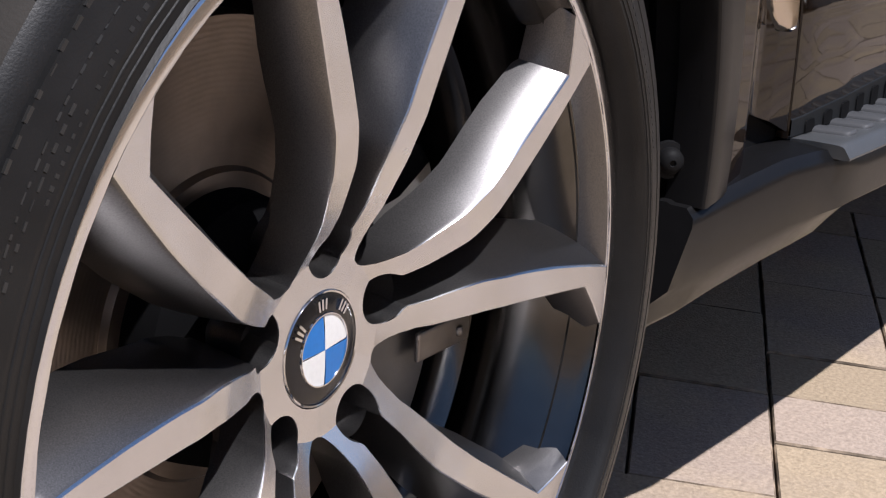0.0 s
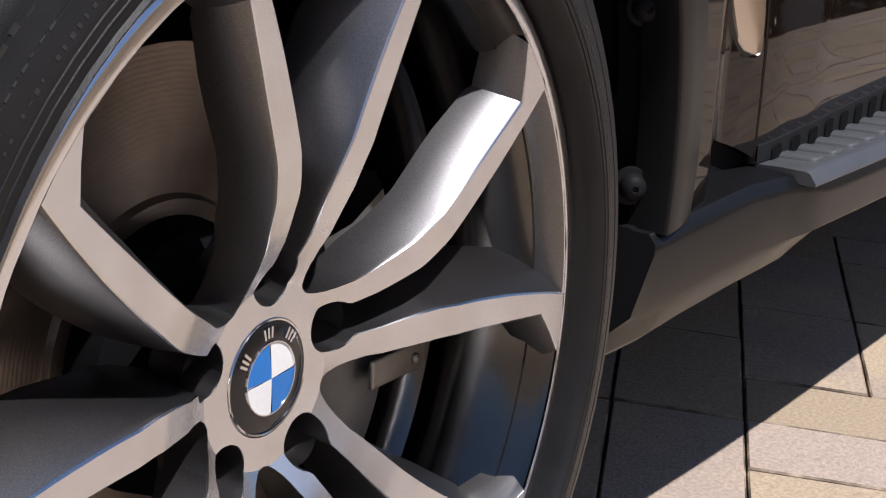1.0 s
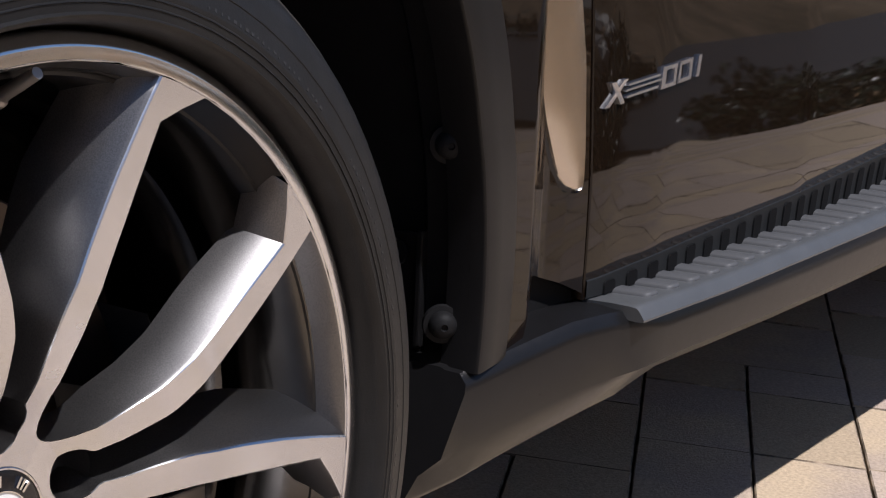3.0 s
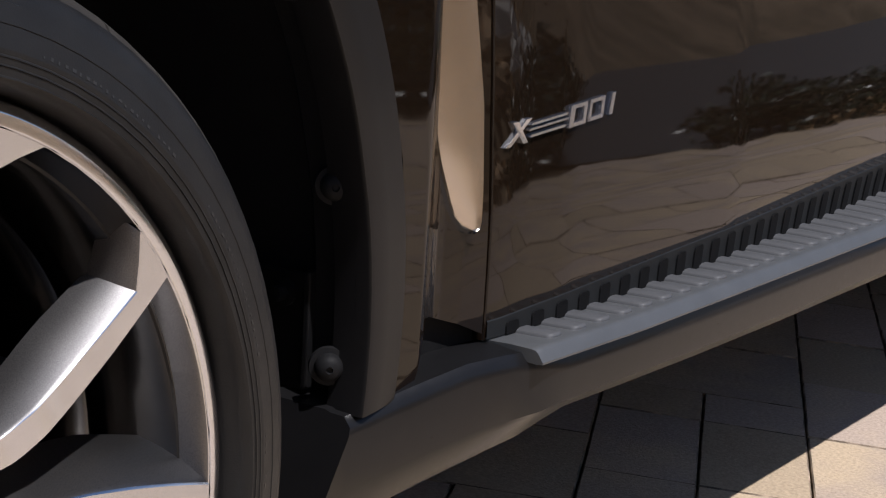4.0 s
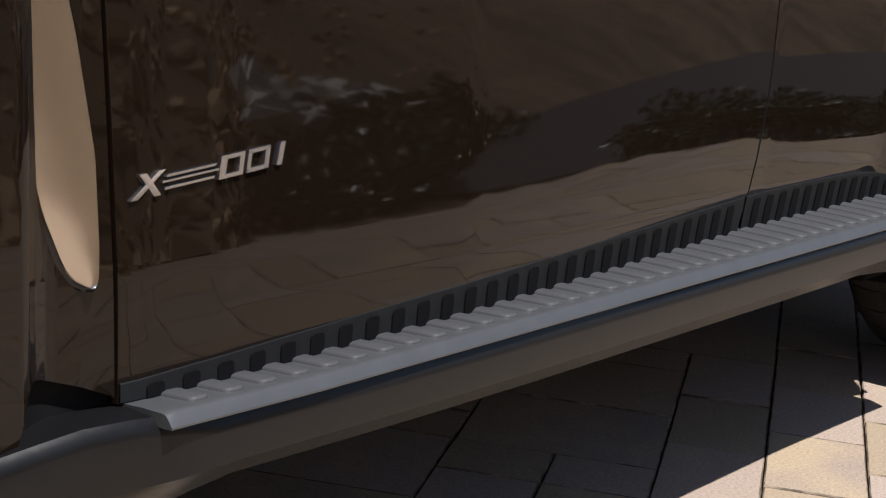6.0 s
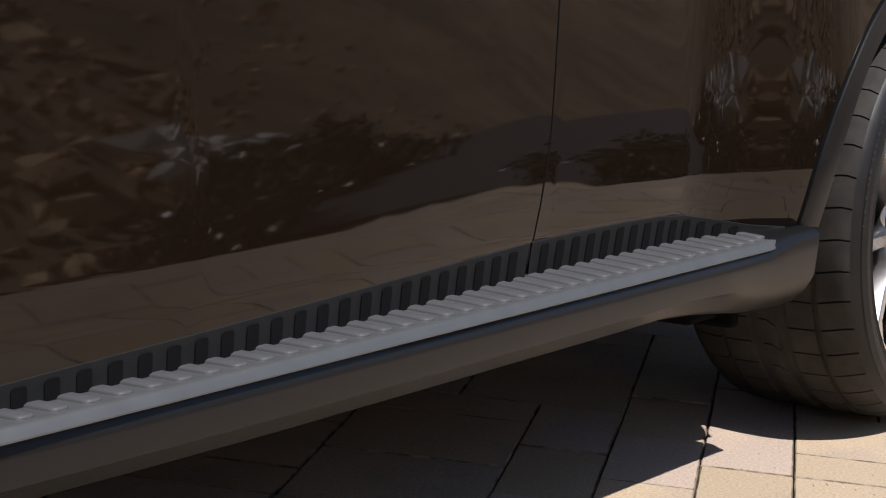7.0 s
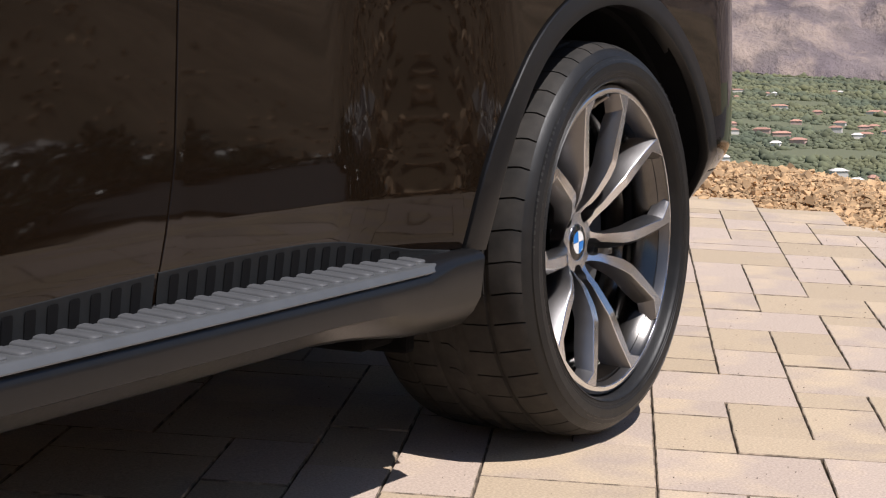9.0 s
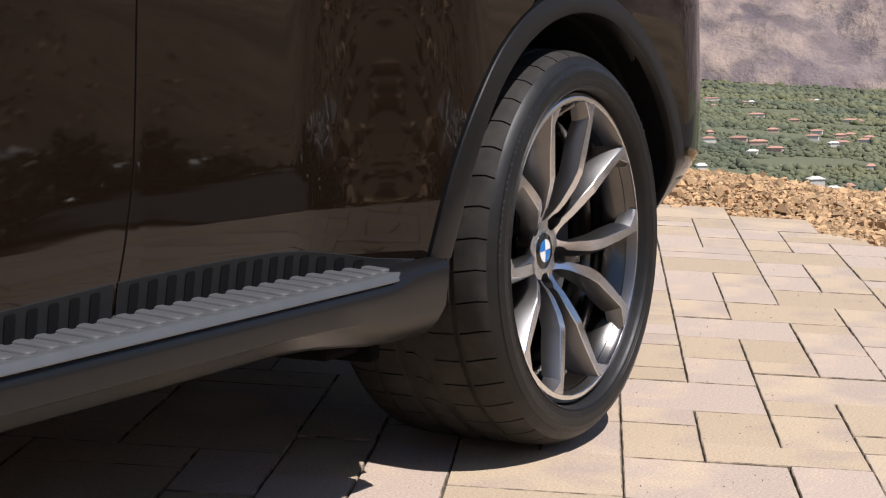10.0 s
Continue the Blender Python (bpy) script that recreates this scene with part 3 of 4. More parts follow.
ZLOW = [0.377, 0.385, 0.395, 0.404, 0.413, 0.42] + spread(0.43, 0.93, 26)
shell_panel("front_fender", ZLOW, lambda z: arch_out(z) + 0.002, fender_right, 72, PAINT, "glossy dark brown front fender", warp=fender_foot)
shell_panel("fender_nose", spread(0.45, 0.93, 16), lambda z: -0.72, lambda z: -arch_out(z), 14, PAINT, "glossy dark brown front corner")
shell_panel("fender_top", spread(0.934, 1.02, 6), lambda z: -0.72, lambda z: 0.612, 40, PAINT, "glossy dark brown fender top")
ZDOOR = spread(0.4085, 0.50, 14) + spread(0.51, 1.04, 30)
shell_panel("front_door", ZDOOR, lambda z: fender_right(max(z, 0.42)) + 0.005, lambda z: seam_b(z) - 0.0025, 60, PAINT, "glossy dark brown front door", sag=lambda x: 0.0065 + 0.4055 - plate_top(x) - 0.004)
shell_panel("rear_door", ZDOOR, lambda z: seam_b(z) + 0.0025, lambda z: min(rear_arch(z), 2.78) - 0.003, 60, PAINT, "glossy dark brown rear door")
shell_panel("rear_quarter", spread(0.852, 1.04, 10), lambda z: 2.785, lambda z: 3.92, 60, PAINT, "glossy dark brown rear quarter panel")
shell_panel("rear_bumper_corner", spread(0.46, 0.848, 16), lambda z: 2 * ARCH_X - rear_arch(z) + 0.002, lambda z: 3.90, 40, PAINT, "glossy dark brown rear bumper corner")
shell_panel("rear_bumper_valance", spread(0.335, 0.456, 8), lambda z: 2 * ARCH_X - rear_arch(z) - 0.03, lambda z: 3.86 - 0.9 * (0.456 - z), 40, PLASTIC, "charcoal plastic rear bumper valance")


# ---- wheel arch trims
def arch_band(name, outline_in, outline_out, y_of, label, mat=PLASTIC, depth=0.03):
    bm = bmesh.new()
    rows = []
    for (xi, zi), (xo, zo) in zip(outline_in, outline_out):
        yo, yi = y_of(xo, zo), y_of(xi, zi)
        row = [(xo, yo + 0.012, zo)]
        for s, bulge in ((0.0, -0.0015), (0.04, -0.0035), (0.5, -0.0045), (0.90, -0.005), (0.97, -0.004), (1.0, -0.001)):
            row.append((xo + (xi - xo) * s, yo + (yi - yo) * s + bulge, zo + (zi - zo) * s))
        row.append((xi, yi + depth, zi))
        rows.append(row)
    sheet(bm, rows)
    merged(bm)
    return part(name, bm, mat, car, label, smooth=True)


def front_in(a):
    r = lerp(abs(a), [0, 25, 40, 90], [0.458, 0.488, 0.508, 0.515])
    return r


def front_out(a):
    return lerp(abs(a), [0, 20, 35, 90], [0.503, 0.532, 0.553, 0.562])


ANG = spread(0.0, 180.0, 72)
FIN = [(front_in(min(a, 180 - a)) * math.cos(radians(a)), HUB + front_in(min(a, 180 - a)) * math.sin(radians(a))) for a in ANG]
FOUT = [(front_out(min(a, 180 - a)) * math.cos(radians(a)), HUB + 0.004 + front_out(min(a, 180 - a)) * math.sin(radians(a))) for a in ANG]
arch_band("front_arch_trim", FIN, FOUT, lambda x, z: side_y(x, z), "charcoal plastic front wheel arch trim")
RANG = spread(4.0, 176.0, 72)
RIN = [(ARCH_X - 0.456 * math.cos(radians(a)), HUB + 0.430 * math.sin(radians(a))) for a in RANG]
ROUT = [(ARCH_X - 0.505 * math.cos(radians(a)), HUB + 0.475 * math.sin(radians(a))) for a in RANG]
arch_band("rear_arch_trim", RIN, ROUT, lambda x, z: side_y(x, z) - 0.002, "charcoal plastic rear wheel arch trim")


def liner(name, cx, inner, label, y0, first=-12.0, flange=1.0, mat=LINER):
    bm = bmesh.new()
    rows = []
    for a in spread(first, 180.0 - first, 60):
        c, s = math.cos(radians(a)), math.sin(radians(a))
        r = inner(min(abs(a), abs(180 - a)))
        edge = side_y(cx + r * c, HUB + r * max(s, 0.0))
        rows.append([(cx + (r + o) * c, edge + y0 + y, HUB + (r + o) * s) for o, y in ((0.0, 0.006), (0.002 * flange, 0.012), (0.006 * flange, 0.022), (0.008 * flange, 0.050), (0.016 * flange, 0.058), (0.035 * flange - 0.01, 0.064), (0.035 * flange - 0.01, 0.30), (-0.05, 0.42), (-0.30, 0.46))])
    sheet(bm, rows)
    return part(name, bm, mat, car, label, smooth=True)


liner("front_arch_liner", 0.0, front_in, "black front wheel arch liner with push bolts", 0.004, 2.5)
liner("rear_arch_liner", ARCH_X, lambda a: 0.455 - 0.02 * math.sin(radians(a)), "black rear wheel arch liner", 0.006, 0.0, flange=0.1, mat=UNDER)
for bx, bz in ((0.454, 0.405), (0.452, 0.546), (0.390, 0.700)):
    bm = bmesh.new()
    revolve(bm, [(0.0001, -0.0045), (0.0022, -0.0045), (0.0028, -0.0066), (0.006, -0.0058), (0.0092, -0.0036), (0.0108, 0.0), (0.0112, 0.004), (0.0150, 0.0045), (0.0155, 0.009)], 32)
    bmesh.ops.transform(bm, matrix=Matrix.Rotation(radians(-48), 4, "Z"), verts=bm.verts)
    part("liner_bolt", bm, LINER, car, "round black push bolt", (bx, 0.044, bz), True)
bm = bmesh.new()
box(bm, (0.470, 0.074, 0.285), (0.474, 0.150, 0.470), 0.0015)
box(bm, (0.462, 0.072, 0.380), (0.474, 0.078, 0.474), 0.0015)
bmesh.ops.create_cone(bm, cap_ends=True, segments=20, radius1=0.011, radius2=0.011, depth=0.004, matrix=Matrix.Translation((0.466, 0.100, 0.453)) @ Matrix.Rotation(radians(90), 4, "Y"))
bmesh.ops.create_cone(bm, cap_ends=True, segments=6, radius1=0.0065, radius2=0.006, depth=0.014, matrix=Matrix.Translation((0.461, 0.100, 0.453)) @ Matrix.Rotation(radians(90), 4, "Y"))
part("liner_bracket", bm, PLASTIC, car, "small black bracket in the wheel arch")

# ---- vent trim on the fender
def vent(grow, back):
    bm = bmesh.new()
    rows = []
    for z in [0.497, 0.4976, 0.4985, 0.500, 0.5025, 0.506, 0.510, 0.515, 0.521, 0.529, 0.54] + spread(0.552, 0.86, 28):
        xl = lerp(z, [0.497, 0.4976, 0.4985, 0.500, 0.506, 0.52, 0.558, 0.691, 0.86], [0.5985, 0.5968, 0.5950, 0.593, 0.588, 0.580, 0.563, 0.530, 0.487]) - grow
        xr = lerp(z, [0.497, 0.4976, 0.4985, 0.500, 0.506, 0.53, 0.60, 0.69, 0.86], [0.5995, 0.6018, 0.6032, 0.6043, 0.6062, 0.6072, 0.605, 0.589, 0.548]) + grow
        y0 = 0.0125 + 0.04 * (z - 0.50) + back
        rows.append([(xl - 0.001, y0 + 0.020, z - grow)] + [(xl + (xr - xl) * s, y0 + 0.0125 * (1 - s) - 0.002 - 0.002 * math.sin(math.pi * s), z - grow) for s in (0.0, 0.1, 0.25, 0.5, 0.75, 0.9, 1.0)] + [(xr + 0.001, y0 + 0.020, z - grow)])
    sheet(bm, rows)
    return bm


part("vent_gap", vent(0.0028, 0.004), BLACK, car, "black gap round the vent trim", smooth=True)
bm = vent(0.0, 0.0)
part("vent_trim", bm, SATIN, car, "satin aluminium fender vent trim", smooth=True)

# ---- model badge on the door: plain bright shapes
BADGE_A, BADGE_B = Vector((0.642, 0, 0.570)), Vector((0.822, 0, 0.586))


def badge_bar(points, thick=0.003):
    bm = bmesh.new()
    top, low = [], []
    for u, v in points:
        p = BADGE_A + (BADGE_B - BADGE_A) * u + Vector((0, 0, 0.82 * v))
        y = side_y(p.x, p.z)
        top.append(bm.verts.new((p.x, y - thick, p.z)))
        low.append(bm.verts.new((p.x, y + 0.001, p.z)))
    bm.faces.new(top)
    for j in range(len(points)):
        k = (j + 1) % len(points)
        bm.faces.new((top[j], low[j], low[k], top[k]))
    bmesh.ops.recalc_face_normals(bm, faces=bm.faces)
    return bm


badge = part("model_badge", badge_bar([(0.18, -0.001), (0.52, -0.001), (0.52, 0.001), (0.18, 0.001)]), BADGE, car, "bright chrome badge of plain bars")
for shape in ([(0.0, -0.012), (0.04, -0.012), (0.20, 0.012), (0.16, 0.012)], [(0.05, 0.012), (0.09, 0.012), (0.17, -0.012), (0.13, -0.012)],
              [(0.52, -0.011), (0.56, -0.011), (0.58, 0.012), (0.54, 0.012)], [(0.645, -0.011), (0.675, -0.011), (0.695, 0.012), (0.665, 0.012)], [(0.54, 0.008), (0.68, 0.008), (0.69, 0.012), (0.545, 0.012)],
              [(0.52, -0.011), (0.66, -0.011), (0.665, -0.007), (0.525, -0.007)], [(0.70, -0.011), (0.725, -0.011), (0.745, 0.012), (0.72, 0.012)],
              [(0.82, -0.011), (0.85, -0.011), (0.87, 0.012), (0.84, 0.012)], [(0.72, 0.008), (0.86, 0.008), (0.865, 0.012), (0.725, 0.012)],
              [(0.70, -0.011), (0.84, -0.011), (0.845, -0.007), (0.705, -0.007)], [(0.91, -0.011), (0.945, -0.011), (0.975, 0.012), (0.94, 0.012)],
              [(0.20, 0.004), (0.50, 0.004), (0.51, 0.0065), (0.21, 0.0065)],
              [(0.19, -0.008), (0.49, -0.008), (0.495, -0.0055), (0.195, -0.0055)]):
    part("badge_bar", badge_bar(shape), BADGE, badge)

# ---- rocker and running board
ROCK_X = [0.452, 0.47, 0.50, 0.54, 0.58, 0.62, 0.66, 0.70, 0.75, 0.85, 1.0, 1.2, 1.4, 1.6, 1.8, 1.95, 2.05, 2.15, 2.22, 2.30, 2.38, 2.42, 2.44, 2.452, 2.458]


def rocker_row(x):
    top = lerp(x, [0.452, 0.52, 0.58, 0.655, 2.28, 2.36, 2.45, 2.545], [0.369, 0.380, 0.390, 0.392, 0.392, 0.398, 0.402, 0.402])
    out = lerp(x, [0.452, 0.52, 0.66, 0.8, 1.0, 2.3, 2.47], [0.018, 0.006, -0.028, -0.036, -0.040, -0.044, -0.052])
    low = lerp(x, [0.452, 0.57, 0.62, 0.68, 0.76, 1.2, 1.9, 2.08, 2.2, 2.32, 2.545], [0.260, 0.292, 0.298, 0.304, 0.308, 0.304, 0.304, 0.306, 0.294, 0.278, 0.275])
    edge = lerp(x, [0.452, 0.655, 0.67, 2.30, 2.36], [0.0, 0.0, -0.012, -0.012, 0.0])
    back = plate_back(x)
    rise = lerp(x, [0.64, 0.70, 1.1, 1.8], [0.004, 0.000, 0.001, 0.008])
    lean = 0.034 * (1 - smooth_step(x, 0.452, 0.60))
    tuck = lerp(x, [0.452, 0.50, 0.57], [0.020, 0.006, 0.0])
    k = lerp(x, [0.452, 0.60, 0.75], [0.40, 0.5, 1.0])
    row = [(x, 0.10, top + rise), (x, back + 0.004, top + rise), (x, out + 0.022, top + rise * 0.6), (x, out + 0.008, top + 0.002 + edge * 0.5), (x, out + 0.001, top - 0.005 + edge), (x, out, top - 0.012 + edge),
            (x, out + 0.003 + tuck * 0.3, (top + low) / 2 - 0.008), (x, out + 0.016 * k + tuck, low + 0.030), (x, out + 0.036 * k + tuck, low + 0.010), (x, out + 0.058 * k + tuck, low + 0.001), (x, out + 0.08 + tuck, low), (x, 0.16, low + 0.004)]
    lean += 0.018 * smooth_step(x, 2.30, 2.45)
    return [(a - lean * min(1.0, max(0.0, (top - c) / (top - low))), b, c) for a, b, c in row]


bm = bmesh.new()
vs = sheet(bm, [rocker_row(x) for x in ROCK_X])
bm.faces.new(vs[0])
bm.faces.new(vs[-1][::-1])
merged(bm)
part("rocker_panel", bm, PLASTIC, car, "charcoal plastic rocker panel", smooth=True)

STRIP_A, STRIP_B = 0.640, 2.412


def plate_lip(x):
    return lerp(x, [0.64, 0.80, 1.0, 2.2], [-0.030, -0.0365, -0.0370, -0.0365])


bm = bmesh.new()
rows = []
xs = [STRIP_A + d for d in (0.0, 0.002, 0.006, 0.012, 0.02)] + spread(0.70, 2.22, 40) + [2.25, 2.28, 2.30, 2.32, 2.34, 2.36, 2.375, 2.386, 2.395, 2.402, 2.408, STRIP_B]
for x in xs:
    cut = lerp(x, [2.30, 2.34, 2.375, 2.395, 2.405, STRIP_B], [0.0, 0.004, 0.012, 0.022, 0.034, 0.056])
    sink = 0.006 * smooth_step(x, 2.37, STRIP_B)
    door, top, lip = max(plate_back(x), side_y(x, 0.405)) + 0.006, plate_top(x), plate_lip(x) + cut
    nose = 0.0015 * smooth_step(x, STRIP_A + 0.006, STRIP_A)
    top -= sink
    nose += sink
    rows.append([(x, door, 0.388), (x, door, top), (x, 0.5 * (door + lip), 0.5 * top + 0.1995 - 0.5 * sink), (x, lip + 0.006, 0.3990 - nose), (x, lip + 0.0015, 0.3982 - nose), (x, lip - 0.0008, 0.3965 - nose), (x, lip - 0.0060, 0.3875), (x, lip - 0.0058, 0.3858), (x, lip + 0.001, 0.3852)])
vs = sheet(bm, rows)
bm.faces.new(vs[0])
bm.faces.new(vs[-1][::-1])
merged(bm)
strip = part("step_plate", bm, STRIP, car, "satin silver running board plate with raised ribs", smooth=True, sharp=30)
PITCH = 0.0398
for k in range(42):
    x = 0.688 + PITCH * k
    if x > 2.36:
        break
    bm = bmesh.new()
    rows = []
    back = max(plate_back(x), side_y(x, 0.405)) + 0.005
    tip = plate_lip(x) + 0.0105 + 0.016 * smooth_step(x, 2.27, 2.38)
    for v in (0.0, 0.01, 0.03, 0.06, 0.10, 0.15, 0.3, 0.6, 1.0):
        y = tip + (back - tip) * v
        z = 0.3990 + (plate_top(x) - 0.3990) * (y - plate_lip(x)) / (back - plate_lip(x)) - 0.0006
        grow = math.sqrt(min(1.0, v / 0.15) * (2 - min(1.0, v / 0.15))) if v > 0 else 0.05
        h, w = 0.0040 * min(1.0, 0.50 + v * 12), 0.0116 * (0.30 + 0.70 * grow)
        rows.append([(s * w, y, z + h * q) for s, q in ((-1.0, 0.0), (-0.92, 0.60), (-0.80, 0.90), (-0.62, 1.0), (0.0, 1.02), (0.62, 1.0), (0.80, 0.90), (0.92, 0.60), (1.0, 0.0))])
    vs = sheet(bm, rows)
    bm.faces.new(vs[0])
    bm.faces.new(vs[-1][::-1])
    merged(bm)
    part("rib", bm, RIB, strip, "", (x, 0, 0), True, sharp=50)

# dark band laid over the foot of the doors, an upright bar behind each rib
def strip_top(x):
    return lerp(x, [0.645, 0.70, 0.80, 1.0, 1.26, 1.58, 1.75, 1.9, 2.0, 2.1, 2.18, 2.26, 2.34, 2.42], [0.414, 0.417, 0.421, 0.428, 0.436, 0.446, 0.451, 0.453, 0.453, 0.451, 0.445, 0.432, 0.417, 0.408])


for first, last in ((0.636, 1.744), (1.752, 2.42)):
    bm = bmesh.new()
    rows = []
    for x in spread(first, last, 60):
        low, top = 0.398, strip_top(x)
        rows.append([(x, side_y(x, max(z, 0.4085)) - out, z) for z, out in ((top + 0.0006, -0.0035), (top, 0.0006), (top - 0.001, 0.0016), ((low + top) / 2, 0.0018), (low, 0.0018))])
    sheet(bm, rows)
    merged(bm)
    guard = part("door_foot_strip", bm, STRIP_DARK, car, "dark ribbed strip along the foot of the doors", smooth=True)
    for k in range(46):
        x = 0.672 + 0.0398 * k
        if not first + 0.012 < x < min(last, 2.345) - 0.012:
            continue
        bm = bmesh.new()
        top = strip_top(x) - 0.0062
        rows = []
        for z, half in ((0.398, 0.0104), (top - 0.004, 0.0104), (top - 0.0012, 0.0092), (top, 0.0066)):
            rows.append([(dx * half, side_y(x + dx * half, max(z, 0.4085)) - 0.0018 - h, z) for dx, h in ((-1.0, -0.002), (-0.9, 0.0014), (0.9, 0.0014), (1.0, -0.002))])
        sheet(bm, rows)
        merged(bm)
        part("bar", bm, BAR_BLACK, guard, "", (x, 0, 0))

# black sill behind the plate, seen under the doors
bm = bmesh.new()
sheet(bm, [[(x, side_y(x, max(z, 0.405)) + 0.010, z) for z in (0.385, 0.41, 0.44, 0.48)] for x in spread(0.64, 2.46, 60)])
part("sill", bm, LINER, car, "black sill under the doors", smooth=True)
bm = bmesh.new()
sheet(bm, [[(x, side_y(x, z) + 0.011, z) for z in spread(0.345, 0.46, 8)] for x in spread(0.495, 0.665, 24)])
part("fender_skirt", bm, LINER, car, "black skirt between fender and rocker", smooth=True)

# ---- inner shell, underbody, cabin
bm = bmesh.new()
sheet(bm, [[(x, side_y(x, z) + 0.022, z) for z in spread(0.43, 1.03, 12)] for x in [0.53] + spread(0.57, 2.40, 40)])
part("inner_shell", bm, UNDER, car, "dark inner body shell")
bm = bmesh.new()
box(bm, (0.50, 0.38, 0.205), (2.38, 1.60, 0.43), 0.02)
box(bm, (0.50, 0.12, 0.27), (2.38, 1.80, 0.43), 0.02)
part("underbody", bm, UNDER, car, "dark underbody")
for lo, hi in (((-0.60, 0.50, 0.26), (0.50, 1.40, 0.9)), ((2.40, 0.42, 0.22), (3.75, 1.50, 0.9))):
    bm = bmesh.new()
    box(bm, lo, hi, 0.03)
    part("chassis_block", bm, UNDER, car, "dark chassis between the wheels")
bm = bmesh.new()
box(bm, (2.345, 0.115, 0.240), (2.455, 0.31, 0.40), 0.012)
box(bm, (2.440, 0.090, 0.225), (2.470, 0.33, 0.40), 0.008)
part("mud_flap", bm, UNDER, car, "black mud guard ahead of the rear wheel")


def mirrored(y):
    return 1.90 - y


bm = bmesh.new()
sheet(bm, [[(x, mirrored(side_y(x, z)), z) for z in spread(0.40, 1.04, 10)] for x in spread(0.56, 2.40, 24)])
sheet(bm, [[(x, mirrored(side_y(x, z)), z) for z in spread(0.90, 1.04, 4)] for x in spread(-0.72, 0.56, 16)])
sheet(bm, [[(x, mirrored(side_y(x, z)), z) for z in spread(0.88, 1.04, 4)] for x in spread(2.40, 3.92, 16)])
part("far_side_panel", bm, PAINT, car, "glossy dark brown far body side", smooth=True)


def cross_rows(stations, n=12):
    rows = []
    for x, z0, zc, y0 in stations:
        rows.append([(x, y0 + (1.90 - 2 * y0) * j / n, z0 + (zc - z0) * math.sin(math.pi * j / n) ** 0.6) for j in range(n + 1)])
    return rows


bm = bmesh.new()
sheet(bm, cross_rows([(-0.90, 0.62, 0.66, 0.32), (-0.86, 0.80, 0.84, 0.22), (-0.72, 0.95, 1.0, 0.10), (-0.4, 1.02, 1.08, 0.04), (0.2, 1.045, 1.13, 0.04), (0.62, 1.045, 1.17, 0.045)]))
part("bonnet", bm, PAINT, car, "glossy dark brown bonnet", smooth=True)
bm = bmesh.new()
sheet(bm, cross_rows([(-0.90, 0.62, 0.66, 0.32), (-0.92, 0.45, 0.47, 0.30), (-0.86, 0.28, 0.28, 0.28)]))
sheet(bm, [[(-0.72, side_y(-0.72, z), z) for z in spread(0.30, 0.95, 6)], [(-0.90, 0.32, z) for z in spread(0.28, 0.75, 6)]])
sheet(bm, [[(-0.72, mirrored(side_y(-0.72, z)), z) for z in spread(0.30, 0.95, 6)], [(-0.90, 1.58, z) for z in spread(0.28, 0.75, 6)]])
part("front_bumper", bm, PAINT, car, "glossy dark brown front bumper", smooth=True)
bm = bmesh.new()
sheet(bm, cross_rows([(1.35, 1.62, 1.70, 0.30), (1.7, 1.66, 1.75, 0.29), (2.4, 1.66, 1.76, 0.30), (3.2, 1.60, 1.70, 0.33), (3.75, 1.54, 1.60, 0.38)]))
part("roof", bm, PAINT, car, "glossy dark brown roof", smooth=True)
bm = bmesh.new()
sheet(bm, cross_rows([(0.62, 1.045, 1.17, 0.045), (1.0, 1.35, 1.46, 0.18), (1.35, 1.62, 1.70, 0.30)]))
part("windscreen", bm, GLASS_DARK, car, "dark tinted windscreen", smooth=True)
bm = bmesh.new()
sheet(bm, cross_rows([(3.75, 1.54, 1.60, 0.38), (3.93, 1.15, 1.18, 0.30), (3.98, 0.95, 0.96, 0.30), (3.98, 0.46, 0.46, 0.34), (3.90, 0.30, 0.30, 0.36)]))
part("tailgate", bm, PAINT, car, "glossy dark brown tailgate", smooth=True)
for flip in (False, True):
    for a, b, nm in ((0.66, 1.80, "front_side_window"), (1.84, 2.75, "rear_side_window"), (2.79, 3.80, "quarter_window")):
        bm = bmesh.new()
        rows = []
        for x in spread(a, b, 10):
            zt = lerp(x, [0.62, 1.35, 1.7, 2.4, 3.2, 3.75, 3.9], [1.045, 1.62, 1.66, 1.66, 1.60, 1.54, 1.3])
            yt = lerp(x, [0.62, 1.35, 2.4, 3.2, 3.75], [0.045, 0.30, 0.30, 0.33, 0.38])
            row = []
            for s in spread(0.0, 1.0, 5):
                y = side_y(x, 1.04) + (yt - side_y(x, 1.04)) * s
                row.append((x, mirrored(y) if flip else y, 1.04 + (zt - 1.04) * s))
            rows.append(row)
        sheet(bm, rows)
        part(nm, bm, GLASS_DARK, car, "dark tinted side window", smooth=True)
for flip in (False, True):
    for a, b in ((1.80, 1.84), (2.75, 2.79)):
        bm = bmesh.new()
        rows = []
        for x in (a, b):
            row = []
            for s in spread(0.0, 1.0, 5):
                y = side_y(x, 1.04) + (0.30 - side_y(x, 1.04)) * s - 0.002
                row.append((x, mirrored(y) if flip else y, 1.04 + (1.655 - 1.04) * s))
            rows.append(row)
        sheet(bm, rows)
        part("window_pillar", bm, BLACK, car, "black window pillar", smooth=True)


# ---------------------------------------------------------------- ground, paving, rubble
def fall(x, y):
    """The paving falls a little from the car towards the drive; far off the whole valley leans the same way."""
    near = FALL_Y * y + FALL_X * x
    far = FALL_Y * (y - 0.334 * x)
    s = smooth_step(math.hypot(x, y), 12.0, 200.0)
    return (near * (1 - s) + far * s) * (1 - smooth_step(-y, 5.0, 30.0))


